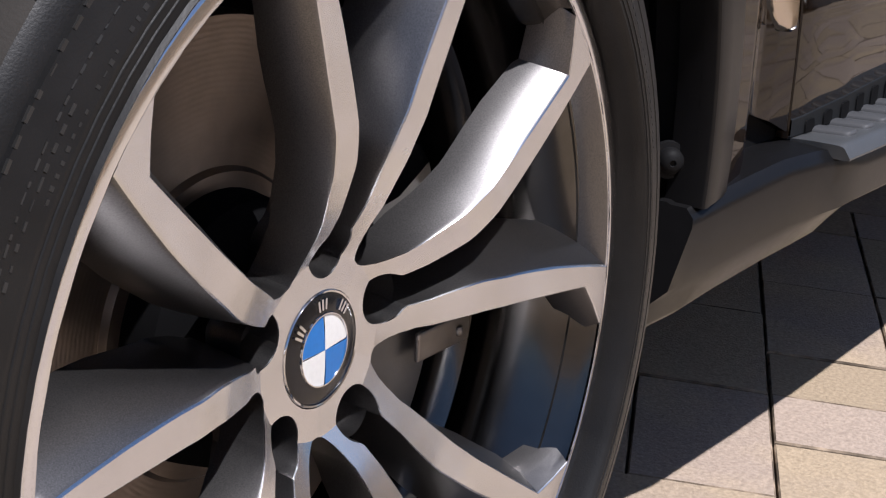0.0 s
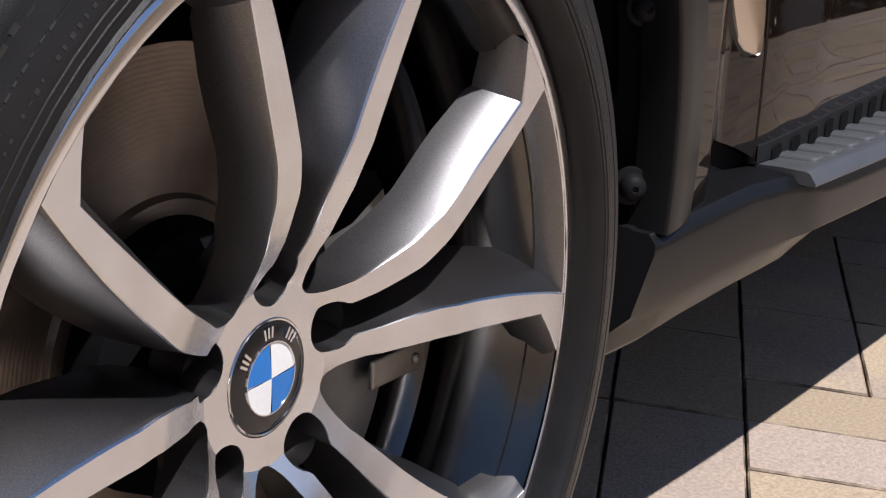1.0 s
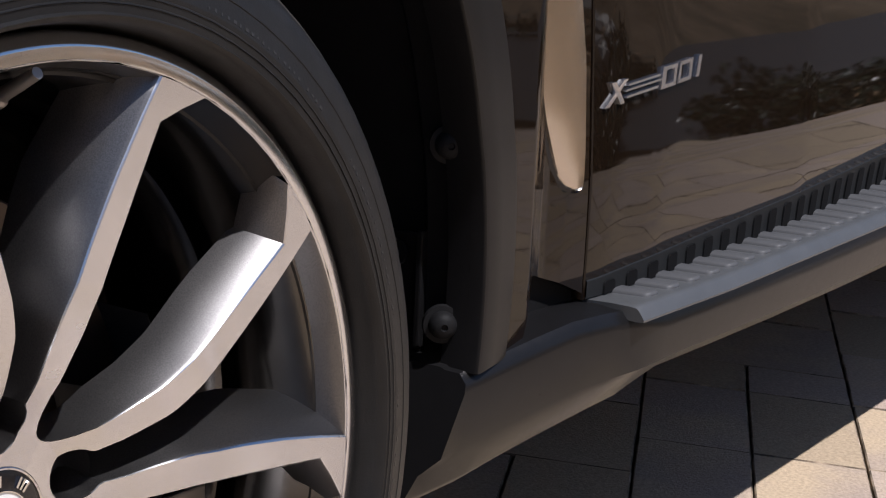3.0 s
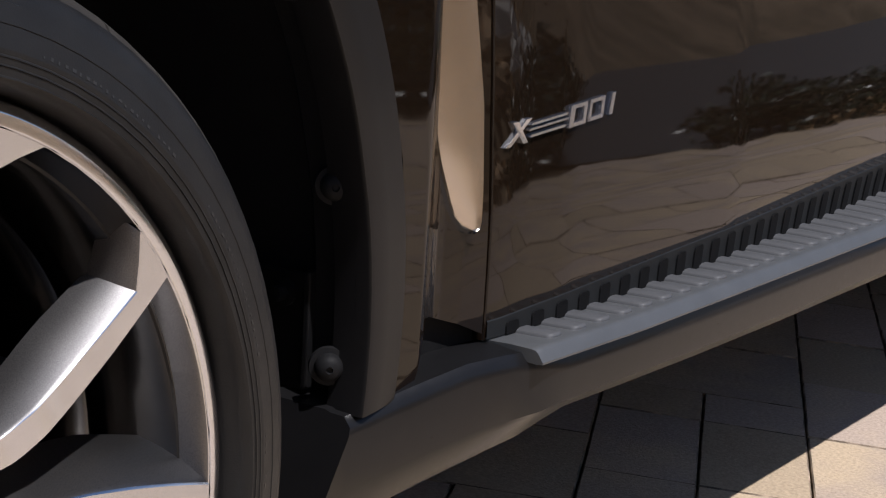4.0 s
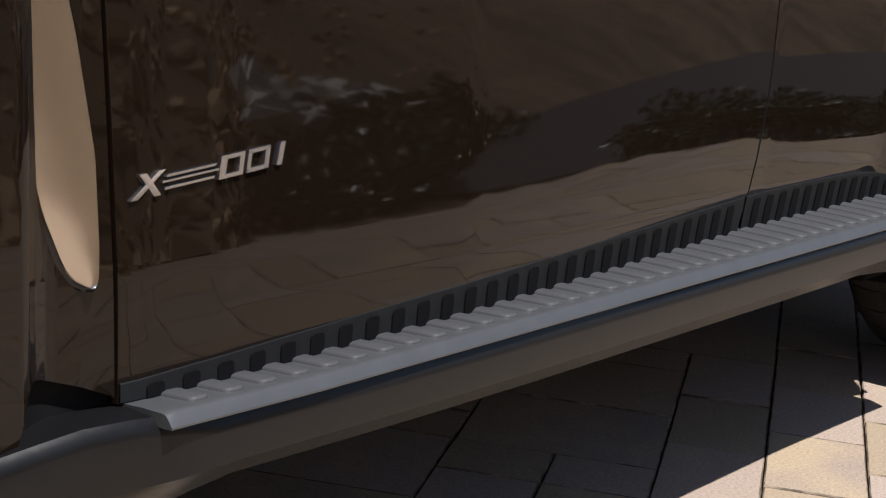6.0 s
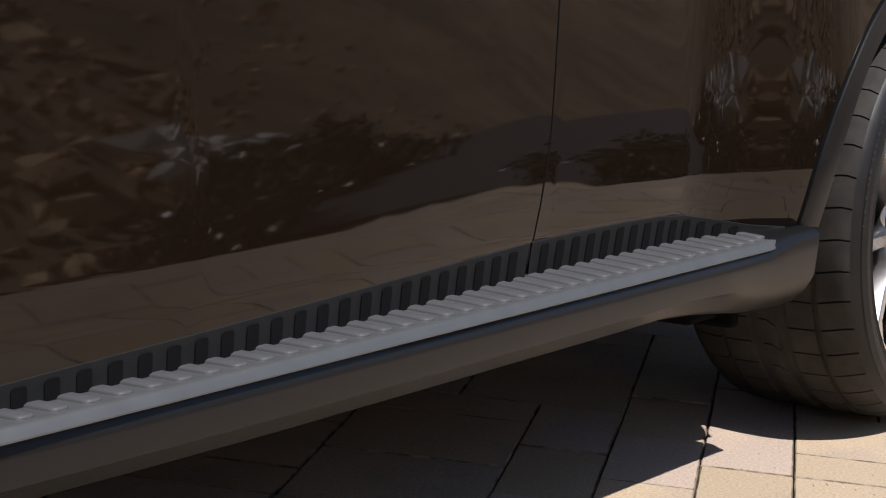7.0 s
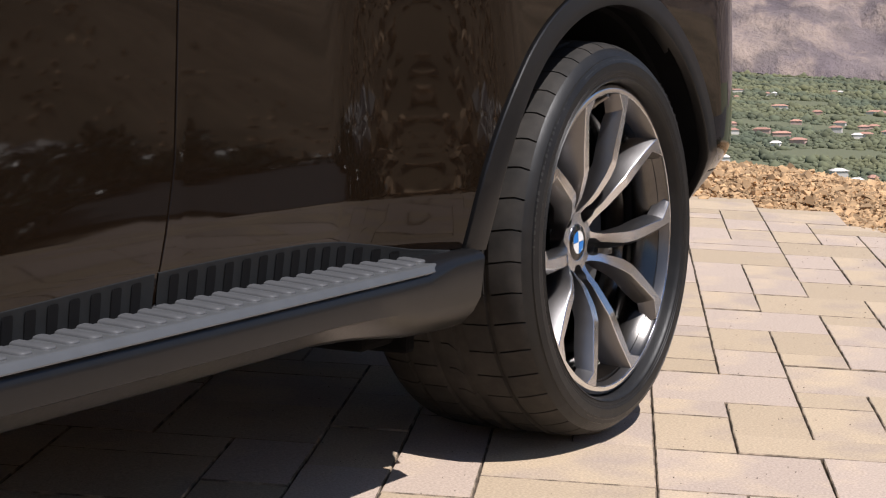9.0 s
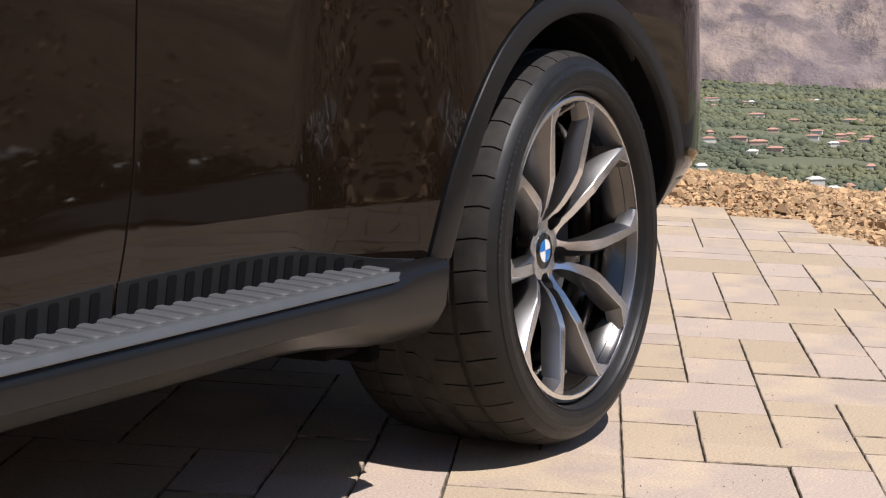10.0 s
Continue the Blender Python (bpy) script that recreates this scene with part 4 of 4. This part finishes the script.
def slope_foot(x):
    return lerp(x, [2.5, 4.6, 5.6, 7.0, 9.3, 15.0], [3.35, 3.55, 3.75, 5.2, 6.0, 8.0])


def hill(x, y):
    """Height of the land: a level top by the car, a drop to the valley beyond the paving, a slope rising behind the camera."""
    far = math.hypot(x, y)
    drop = smooth_step(x + 0.55 * max(y, 0.0), 8.6, 150.0)
    z = -0.06 - 90.0 * drop - 3.5 * smooth_step(x + 0.55 * max(y, 0.0), 8.2, 20.0)
    if y > 6:
        z = min(z, -0.06 - 90.0 * smooth_step(y, 6.0, 150.0))
    rise = max(0.0, -y - slope_foot(x))
    up = (1 - math.exp(-rise / 26.0)) * (1 - smooth_step(x, 150.0, 420.0))
    z = z * (1 - up) + up * 17.0
    if far > 8:
        z += 0.25 * noise.noise((x * 0.11, y * 0.11, 0.3)) * min(1.0, (far - 8) / 10) + 0.06 * up * 14 * noise.noise((x * 0.06, y * 0.06, 4.1))
    return z + fall(x, y)


bm = bmesh.new()
radii = [0.0] + [2.0 * 1.105**k for k in range(79)]
rows = []
for a in range(120):
    t = 2 * math.pi * a / 120
    rows.append([(1.5 + r * math.cos(t), r * math.sin(t), hill(1.5 + r * math.cos(t), r * math.sin(t))) for r in radii])
sheet(bm, rows, rings=True)
bmesh.ops.remove_doubles(bm, verts=bm.verts[:], dist=1e-4)
bmesh.ops.recalc_face_normals(bm, faces=bm.faces)
tagged(part("ground", bm, GROUND, smooth=True), "dry sandy desert ground sloping to a green valley", "ground", kind="structure")

ANGLE = radians(24.7)
UX, UY = math.cos(ANGLE), math.sin(ANGLE)


def on_plan(u, v):
    return u * UX - v * UY, u * UY + v * UX


EDGE_X = [-12.0, -2.0, 1.0, 2.4, 3.4, 4.6, 5.3, 5.72, 5.90, 6.05, 6.16, 6.34, 6.54, 6.66, 6.80, 6.90]
EDGE_Y = [-3.0, -3.0, -3.1, -3.2, -3.25, -3.2, -2.85, -2.1, -1.1, -0.2, 0.29, 0.49, 0.76, 1.07, 2.0, 4.5]


def paved(x, y):
    """Inside the rounded edge of the paving."""
    return x < 6.9 and y > lerp(x, EDGE_X, EDGE_Y)


EDGE_XS = np.linspace(3.4, 6.9, 240)
EDGE_YS = np.interp(EDGE_XS, EDGE_X, EDGE_Y)


def pave_edge(x, y):
    """How far a place lies outside the paving's edge."""
    d = float(np.sqrt(((EDGE_XS - x) ** 2 + (EDGE_YS - y) ** 2).min()))
    return -d if paved(x, y) else d


CELL_U, CELL_V = 0.1349, 0.1524
OFF_U, OFF_V = 0.0493, 0.0186
# the blocks right of the rear wheel as they lie: first cell along and across, and the cells covered
LAID = ((28, -12, 2, 2), (26, -11, 2, 1), (24, -11, 2, 1), (22, -11, 2, 2), (21, -10, 1, 1), (19, -10, 2, 1), (20, -11, 2, 1), (19, -12, 1, 2),
        (17, -11, 2, 2), (17, -12, 2, 1), (26, -12, 2, 1), (23, -13, 2, 2), (25, -12, 1, 1), (22, -12, 1, 1), (20, -12, 2, 1), (27, -13, 2, 1),
        (25, -13, 2, 1), (30, -13, 2, 2), (32, -12, 2, 1), (34, -12, 2, 1), (30, -11, 2, 1), (32, -11, 2, 1), (34, -11, 2, 1), (34, -13, 2, 1))
# and those ahead of the doors, beside the front wheel
LAID_FRONT = ((4, -4, 2, 2), (6, -4, 1, 2), (7, -4, 1, 2), (8, -3, 2, 1), (8, -4, 2, 1), (10, -3, 2, 1), (10, -4, 2, 1), (12, -3, 1, 1), (12, -4, 1, 1), (13, -4, 2, 2),
              (15, -4, 2, 2), (17, -4, 1, 2), (5, -2, 2, 1), (7, -2, 2, 1), (9, -2, 2, 2), (12, -5, 2, 1), (14, -5, 2, 1), (16, -5, 2, 1))
taken, pavers = set(), list(LAID + LAID_FRONT)
for i, j, a, b in pavers:
    taken.update((i + p, j + q) for p in range(a) for q in range(b))
rng = random.Random(7)
for i in range(-52, 66):
    for j in range(-70, 45):
        if (i, j) in taken:
            continue
        for a, b in rng.choice((((2, 1), (1, 2), (1, 1)), ((2, 1), (1, 1)), ((1, 2), (1, 1)), ((2, 2), (2, 1), (1, 1)), ((2, 2), (2, 1), (1, 2), (1, 1)))):
            cells = [(i + p, j + q) for p in range(a) for q in range(b)]
            if not any(c in taken for c in cells):
                taken.update(cells)
                pavers.append((i, j, a, b))
                break


def paver_mesh(bm, a, b, cx=0.0, cy=0.0, top=0.0, turn=0.0, lean=0.0):
    """A block with a chamfered, slightly worn top edge."""
    hx, hy, c = a * CELL_U / 2 - 0.0014, b * CELL_V / 2 - 0.0014, 0.0020
    cs, sn = math.cos(turn), math.sin(turn)
    rings = []
    for hw, hl, z in ((hx, hy, -0.035), (hx, hy, -c), (hx - c, hy - c, 0.0)):
        rings.append([bm.verts.new((cx + x * cs - y * sn, cy + x * sn + y * cs, top + z + (x * sn + y * cs) * lean))
                      for x, y in ((-hw, -hl), (hw, -hl), (hw, hl), (-hw, hl))])
    for lo, hi in zip(rings, rings[1:]):
        for k in range(4):
            bm.faces.new((lo[k], lo[(k + 1) % 4], hi[(k + 1) % 4], hi[k])).material_index = 1
    bm.faces.new(rings[-1])


near, rest = [], []
for i, j, a, b in pavers:
    x, y = on_plan((i + a / 2) * CELL_U + OFF_U, (j + b / 2) * CELL_V + OFF_V)
    if not paved(x, y):
        continue
    (near if 1.1 < x < 5.6 and -0.75 + 0.15 * (x - 3) < y < 0.42 + 0.18 * (x - 3) else rest).append((x, y, a, b))
bm = bmesh.new()
sheet(bm, [[(x, y, fall(x, y) - 0.0075) for y in (lerp(x, EDGE_X, EDGE_Y) - 0.03, 5.2)] for x in spread(-6.5, 6.9, 60)])
pavement = tagged(part("pavement", bm, BED), "sunlit paving of sandy concrete blocks in mixed sizes", "pavement", kind="structure")
shared = {}
rng = random.Random(3)
near.sort(key=lambda p: abs(p[0] - 3.6) + 1.5 * abs(p[1] + 0.15))
rest += near[300:]
for x, y, a, b in near[:300]:
    if (a, b) not in shared:
        bm = bmesh.new()
        paver_mesh(bm, a, b)
        ob = part("paver", bm, PAVER, pavement)
        ob.data.materials.append(EDGE_SOIL)
        shared[(a, b)] = ob.data
    else:
        ob = new("paver", shared[(a, b)])
        ob.parent = pavement
    ob.location = (x, y, fall(x, y) + rng.uniform(-0.0018, 0.0018))
    tip = Euler((math.atan(FALL_Y) + rng.uniform(-0.004, 0.004), rng.uniform(-0.004, 0.004), 0.0)).to_matrix()
    ob.rotation_euler = (tip @ Euler((0, 0, ANGLE + rng.uniform(-0.006, 0.006))).to_matrix()).to_euler()
bm = bmesh.new()
for x, y, a, b in rest:
    paver_mesh(bm, a, b, x, y, fall(x, y) + rng.uniform(-0.0012, 0.0012), ANGLE + rng.uniform(-0.006, 0.006), FALL_Y)
further = part("further_pavers", bm, PAVER_FAR, pavement)
further.data.materials.append(EDGE_SOIL)
tagged(further, "sandy concrete blocks further off", kind="stuff")


def stone(bm, c, s, rnd):
    """A broken stone: a lopsided faceted lump."""
    pts = []
    q = Euler((rnd.uniform(0, 6), rnd.uniform(0, 6), rnd.uniform(0, 6))).to_matrix()
    for d in ((1, 0, 0), (-1, 0, 0), (0, 1, 0), (0, -1, 0), (0, 0, 1), (0, 0, -1), (0.7, 0.7, 0.5), (-0.7, 0.5, -0.6)):
        v = q @ (Vector(d) * s * rnd.uniform(0.65, 1.15))
        pts.append(bm.verts.new((c[0] + v.x, c[1] + v.y, c[2] + v.z * 0.8)))
    for f in ((0, 2, 6), (2, 4, 6), (4, 0, 6), (0, 4, 3), (4, 2, 1), (4, 1, 3), (0, 3, 5), (2, 0, 5), (3, 1, 7), (5, 3, 7), (1, 2, 7), (2, 5, 7)):
        bm.faces.new([pts[k] for k in f])


def berm(x, y):
    d = pave_edge(x, y) - 0.03
    return fall(x, y) - 0.015 + 0.05 * smooth_step(d, 0.0, 0.5) - 0.30 * smooth_step(d, 0.95, 1.5) + 0.03 * noise.noise((x * 1.7, y * 1.7, 0))


rnd = random.Random(11)
bm = bmesh.new()
for k in range(34000):
    x, y = rnd.uniform(5.5, 8.2), rnd.uniform(-0.9, 3.0)
    if not -0.04 < pave_edge(x, y) < 1.3:
        continue
    s = rnd.uniform(0.007, 0.020) * (1.9 if rnd.random() < 0.06 else 1)
    stone(bm, (x, y, berm(x, y) + s * 0.2), s, rnd)
rubble = tagged(part("rubble", bm, ROCK), "bank of crushed ochre rock along the paving", "rubble", kind="stuff")
bm = bmesh.new()
rows = []
for x in spread(5.3, 8.4, 60):
    rows.append([(x, y, berm(x, y) - 0.012 if pave_edge(x, y) > -0.04 else fall(x, y) - 0.05) for y in spread(-1.6, 3.4, 90)])
sheet(bm, rows)
tagged(part("rubble_bank", bm, ROCK, smooth=True), "packed ochre soil under the crushed rock", "bank", kind="structure")

rnd = random.Random(5)
bm = bmesh.new()
for _ in range(900):
    x, y = rnd.uniform(2.4, 6.6), rnd.gauss(-0.1, 0.6)
    if paved(x, y):
        s = rnd.uniform(0.0008, 0.0020)
        stone(bm, (x, y, fall(x, y) + s * 0.4), s, rnd)
tagged(part("grit", bm, BED), "specks of dark grit on the paving", "grit", kind="stuff")

# ---- asphalt drive beyond the paving, behind the camera
bm = bmesh.new()
sheet(bm, [[(x, -(1.1 + 1.6 * smooth_step(6.3 - x, 0.0, 0.5)) * (1 - s) - (slope_foot(x) - 0.3) * s, -0.03) for s in spread(0.0, 1.0, 8)] for x in spread(5.80, 20.0, 60)])
for v in bm.verts:
    v.co.z += fall(v.co.x, v.co.y)
tagged(part("road", bm, ROAD, smooth=True), "dark asphalt drive beside the paving", "road", kind="structure")


def leaf_clump(bm, c, s, rnd, n, size=1.0):
    """A ragged clump of small leaves."""
    for _ in range(n):
        v = Vector((rnd.gauss(0, 1), rnd.gauss(0, 1), rnd.gauss(0, 1))).normalized() * s * rnd.uniform(0.35, 1.0)
        o = Vector(c) + Vector((v.x, v.y, v.z * 0.75))
        a = Vector((rnd.uniform(-1, 1), rnd.uniform(-1, 1), rnd.uniform(-1, 1))).normalized() * s * 0.16 * size
        b = a.cross(Vector((rnd.uniform(-1, 1), rnd.uniform(-1, 1), rnd.uniform(-1, 1)))).normalized() * s * 0.09 * size
        bm.faces.new([bm.verts.new(o - a), bm.verts.new(o + b), bm.verts.new(o + a), bm.verts.new(o - b)])


rnd = random.Random(21)
for k in range(41):
    # a low hedge along the far side of the drive, and a short one between the paving and the drive
    x = lerp(k, [0, 4, 10, 17, 33], [4.9, 5.9, 7.1, 9.3, 16.5]) + rnd.uniform(-0.12, 0.12)
    y = -slope_foot(x) + 0.15 + rnd.uniform(-0.1, 0.1)
    s = rnd.uniform(0.34, 0.50) if k < 12 else rnd.uniform(0.45, 0.75)
    if k > 33:
        x, y, s = 6.10 + 0.05 * (k % 3), -1.02 - 0.2 * (k - 34), rnd.uniform(0.26, 0.34)
    bm = bmesh.new()
    for _ in range(9):
        leaf_clump(bm, (rnd.uniform(-0.7, 0.7) * s, rnd.uniform(-0.7, 0.7) * s, s * rnd.uniform(0.25, 0.85)), s * 0.45, rnd, 90)
    crown = part("crown", bm, LEAF)
    shrub = tagged(new("shrub"), "low dark green desert shrub beside the drive", "shrub", "shrubs along the drive")
    shrub.location = (x, y, hill(x, y))
    crown.parent = shrub
    bm = bmesh.new()
    for _ in range(4):
        a = rnd.uniform(0, 6.28)
        lean = Vector((0.25 * math.cos(a), 0.25 * math.sin(a), s * 0.7))
        sheet(bm, [[tuple(lean * h + Vector((math.cos(q) * 0.02 * (1 - h * 0.7), math.sin(q) * 0.02 * (1 - h * 0.7), -0.1 * (h == 0)))) for q in (0, 1.57, 3.14, 4.71)] for h in (0, 0.5, 1)], closed=True)
    part("stem", bm, BARK, shrub)

# brown scrub and stones on the slope behind the camera
bm = bmesh.new()
for _ in range(3000):
    x = rnd.uniform(-14, 60)
    y = -slope_foot(x) - 0.3 - 60 * rnd.random() ** 1.8
    s = rnd.uniform(0.12, 0.45) * (1 - y * 0.012)
    leaf_clump(bm, (x, y, hill(x, y) + s * 0.3), s, rnd, 44, 0.32)
tagged(part("hill_scrub", bm, HILL_LEAF), "dry brown scrub covering the slope", "scrub", kind="stuff")
bm = bmesh.new()
for _ in range(7000):
    x = rnd.uniform(-6, 16) if rnd.random() < 0.7 else rnd.uniform(-14, 30)
    y = -slope_foot(x) - 22 * rnd.random() ** 2
    s = rnd.uniform(0.025, 0.09) * (1.0 - y * 0.04) * (2.0 if rnd.random() < 0.04 else 1.0)
    stone(bm, (x, y, hill(x, y) + s * 0.2), s, rnd)
tagged(part("hill_stones", bm, SLOPE_ROCK), "brown boulders scattered on the slope", "boulders", kind="stuff")

bm = bmesh.new()
for _ in range(260):
    x = rnd.uniform(5.2, 17.0)
    y = -slope_foot(x) - rnd.uniform(0.25, 0.8)
    s = rnd.uniform(0.05, 0.16) * (1 + x * 0.03)
    stone(bm, (x, y, hill(x, y) + 0.25 + s * 0.4), s, rnd)
tagged(part("pale_stones", bm, PALE_ROCK), "pale stones piled behind the hedge", "stones", kind="stuff")

# ---- valley, houses and mountains
rnd = random.Random(31)
HOUSES = (
    (17.9, 1151, 9.7, 9, 4.2, "white stucco house with pale roof"),
    (17.33, 1098, 8.4, 8, 3.4, "white stucco house with pale roof"),
    (16.84, 1133, 5.2, 8, 3.0, "pinkish stucco house with terracotta roof"),
    (19.72, 1535, 15.4, 9, 3.4, "pinkish stucco house with terracotta roof"),
    (19.19, 1457, 12.3, 8, 3.4, "pinkish stucco house with terracotta roof"),
    (20.35, 1569, 14.5, 8, 3.4, "pinkish stucco house with terracotta roof"),
    (19.9, 1414, 7.6, 8, 2.5, "white stucco house with pale roof"),
    (18.04, 1641, 11.4, 8, 5.1, "pale stucco house with terracotta roof"),
    (17.37, 1577, 8.5, 7, 3.4, "white stucco house with pale roof"),
    (16.37, 1660, 14.0, 8, 3.4, "pale stucco house with terracotta roof"),
    (21.51, 1194, 6.4, 8, 5.1, "white stucco house with pale roof"),
    (21.51, 1133, 4.4, 7, 3.4, "pinkish stucco house with terracotta roof"),
    (19.42, 1133, 4.4, 6, 2.5, "pinkish stucco house with terracotta roof"),
    (18.65, 1115, 3.4, 5, 2.5, "white stucco house with pale roof"),
    (19.81, 2052, 18.9, 8, 3.4, "pale stucco house with terracotta roof"),
    (16.81, 2052, 20.5, 8, 3.4, "pale stucco house with terracotta roof"),
    (21.24, 2455, 24.6, 8, 3.4, "pale stucco house with terracotta roof"),
    (21.79, 1595, 6.1, 6, 3.4, "white stucco house with pale roof"),
    (16.2, 1334, 6.2, 6, 2.5, "pale stucco house with terracotta roof"),
    (19.28, 1740, 10.7, 6, 3.4, "pinkish stucco house with terracotta roof"),
)
for k in range(40):
    HOUSES += ((rnd.uniform(11, 30), rnd.uniform(1150, 2700), rnd.uniform(5, 13), rnd.uniform(6, 10), rnd.uniform(2.6, 4.0),
                rnd.choice(("pale stucco house with terracotta roof", "pinkish stucco house with terracotta roof", "white stucco house with pale roof"))),)
points, faces = [], []
for _ in range(62000):
    a = radians(rnd.uniform(7, 43))
    d = 620 + 2750 * rnd.random() ** 1.25
    x, y = d * math.cos(a), d * math.sin(a)
    if noise.noise((x * 0.006, y * 0.006, 1.0)) < -0.33:
        continue
    if any(abs(math.degrees(a) - h[0]) * 0.01745 * d < h[2] * 0.55 and -10 < h[1] - d < 28 for h in HOUSES):
        continue
    s = rnd.uniform(0.8, 2.4) * (0.75 + d / 2200) * (1.8 if rnd.random() < 0.12 else 1.0)
    tall = rnd.uniform(0.55, 1.1)
    z = hill(x, y) - 0.3 * s
    first = len(points)
    turn = rnd.uniform(0, 6.28)
    for ring, h in ((0, 0.3), (1, 1.0)):
        for k in range(5):
            r = s * rnd.uniform(0.7, 1.25) * (1.0 if ring == 0 else 0.8)
            t = turn + 2 * math.pi * (k + 0.5 * ring) / 5
            points.append((x + r * math.cos(t), y + r * math.sin(t), z + s * tall * h * rnd.uniform(0.7, 1.2)))
    points.append((x + s * rnd.uniform(-0.3, 0.3), y + s * rnd.uniform(-0.3, 0.3), z + s * tall * rnd.uniform(1.2, 1.6)))
    points.append((x, y, z))
    for k in range(5):
        n = (k + 1) % 5
        faces += [(first + 11, first + n, first + k), (first + k, first + n, first + 5 + k), (first + n, first + 5 + n, first + 5 + k), (first + 5 + k, first + 5 + n, first + 10)]
me = bpy.data.meshes.new("valley_trees")
me.from_pydata(points, [], faces)
me.materials.append(FAR_LEAF)
me.polygons.foreach_set("use_smooth", [True] * len(me.polygons))
tagged(new("valley_trees", me), "green trees filling the distant valley", "trees", kind="stuff")


def house(x, y, w, d, h, turn, label):
    z = hill(x, y)
    top = tagged(new("house"), label, "house", "houses in the valley")
    top.location, top.rotation_euler = (x, y, z), (0, 0, turn)
    bm = bmesh.new()
    box(bm, (-w / 2, -d / 2, -1.0), (w / 2, d / 2, h))
    part("wall", bm, HOUSE_PINK if "pinkish" in label else HOUSE_WALL, top)
    bm = bmesh.new()
    e = 0.6
    lo = [bm.verts.new(p) for p in ((-w / 2 - e, -d / 2 - e, h), (w / 2 + e, -d / 2 - e, h), (w / 2 + e, d / 2 + e, h), (-w / 2 - e, d / 2 + e, h))]
    hi = [bm.verts.new((-w / 4, 0, h + 1.6)), bm.verts.new((w / 4, 0, h + 1.6))]
    for f in ((lo[0], lo[1], hi[1], hi[0]), (lo[1], lo[2], hi[1]), (lo[2], lo[3], hi[0], hi[1]), (lo[3], lo[0], hi[0]), lo[::-1]):
        bm.faces.new(f)
    part("roof", bm, HOUSE_WALL if "white" in label else HOUSE_ROOF, top, "pale flat roof" if "white" in label else "terracotta tiled roof")
    for k in range(3):
        bm = bmesh.new()
        cx = -w / 2 + w * (k + 0.5) / 3
        box(bm, (cx - w / 12, -d / 2 - 0.12, h * 0.3), (cx + w / 12, -d / 2 + 0.1, h * 0.75))
        part("window", bm, HOUSE_GLASS, top)


for az, dist, w, d, h, label in HOUSES:
    a = radians(az)
    house(dist * math.cos(a), dist * math.sin(a), w, d, h, a + radians(90) + rnd.uniform(-0.3, 0.3), label)

bm = bmesh.new()
rows = []
for a in spread(-30.0, 80.0, 330):
    row = []
    for k, d in enumerate(spread(3400.0, 4900.0, 90)):
        s = k / 90
        x, y = d * math.cos(radians(a)), d * math.sin(radians(a))
        gully = sum(abs(noise.noise((x * f, y * f, 7.0))) * w for f, w in ((0.0021, 0.45), (0.0055, 0.30), (0.013, 0.12), (0.022, 0.04)))
        z = -92 + 900 * s**0.85 * (0.7 + 0.55 * abs(noise.noise((x * 0.0012, y * 0.0012, 2.0)))) + 300 * (gully - 0.2) * min(1.0, 0.08 + s * 4)
        row.append((x, y, z + fall(x, y)))
    rows.append(row)
sheet(bm, rows)
merged(bm)
tagged(part("mountain", bm, MOUNTAIN, smooth=True), "bare reddish grey mountain side beyond the valley", "mountain", kind="structure")
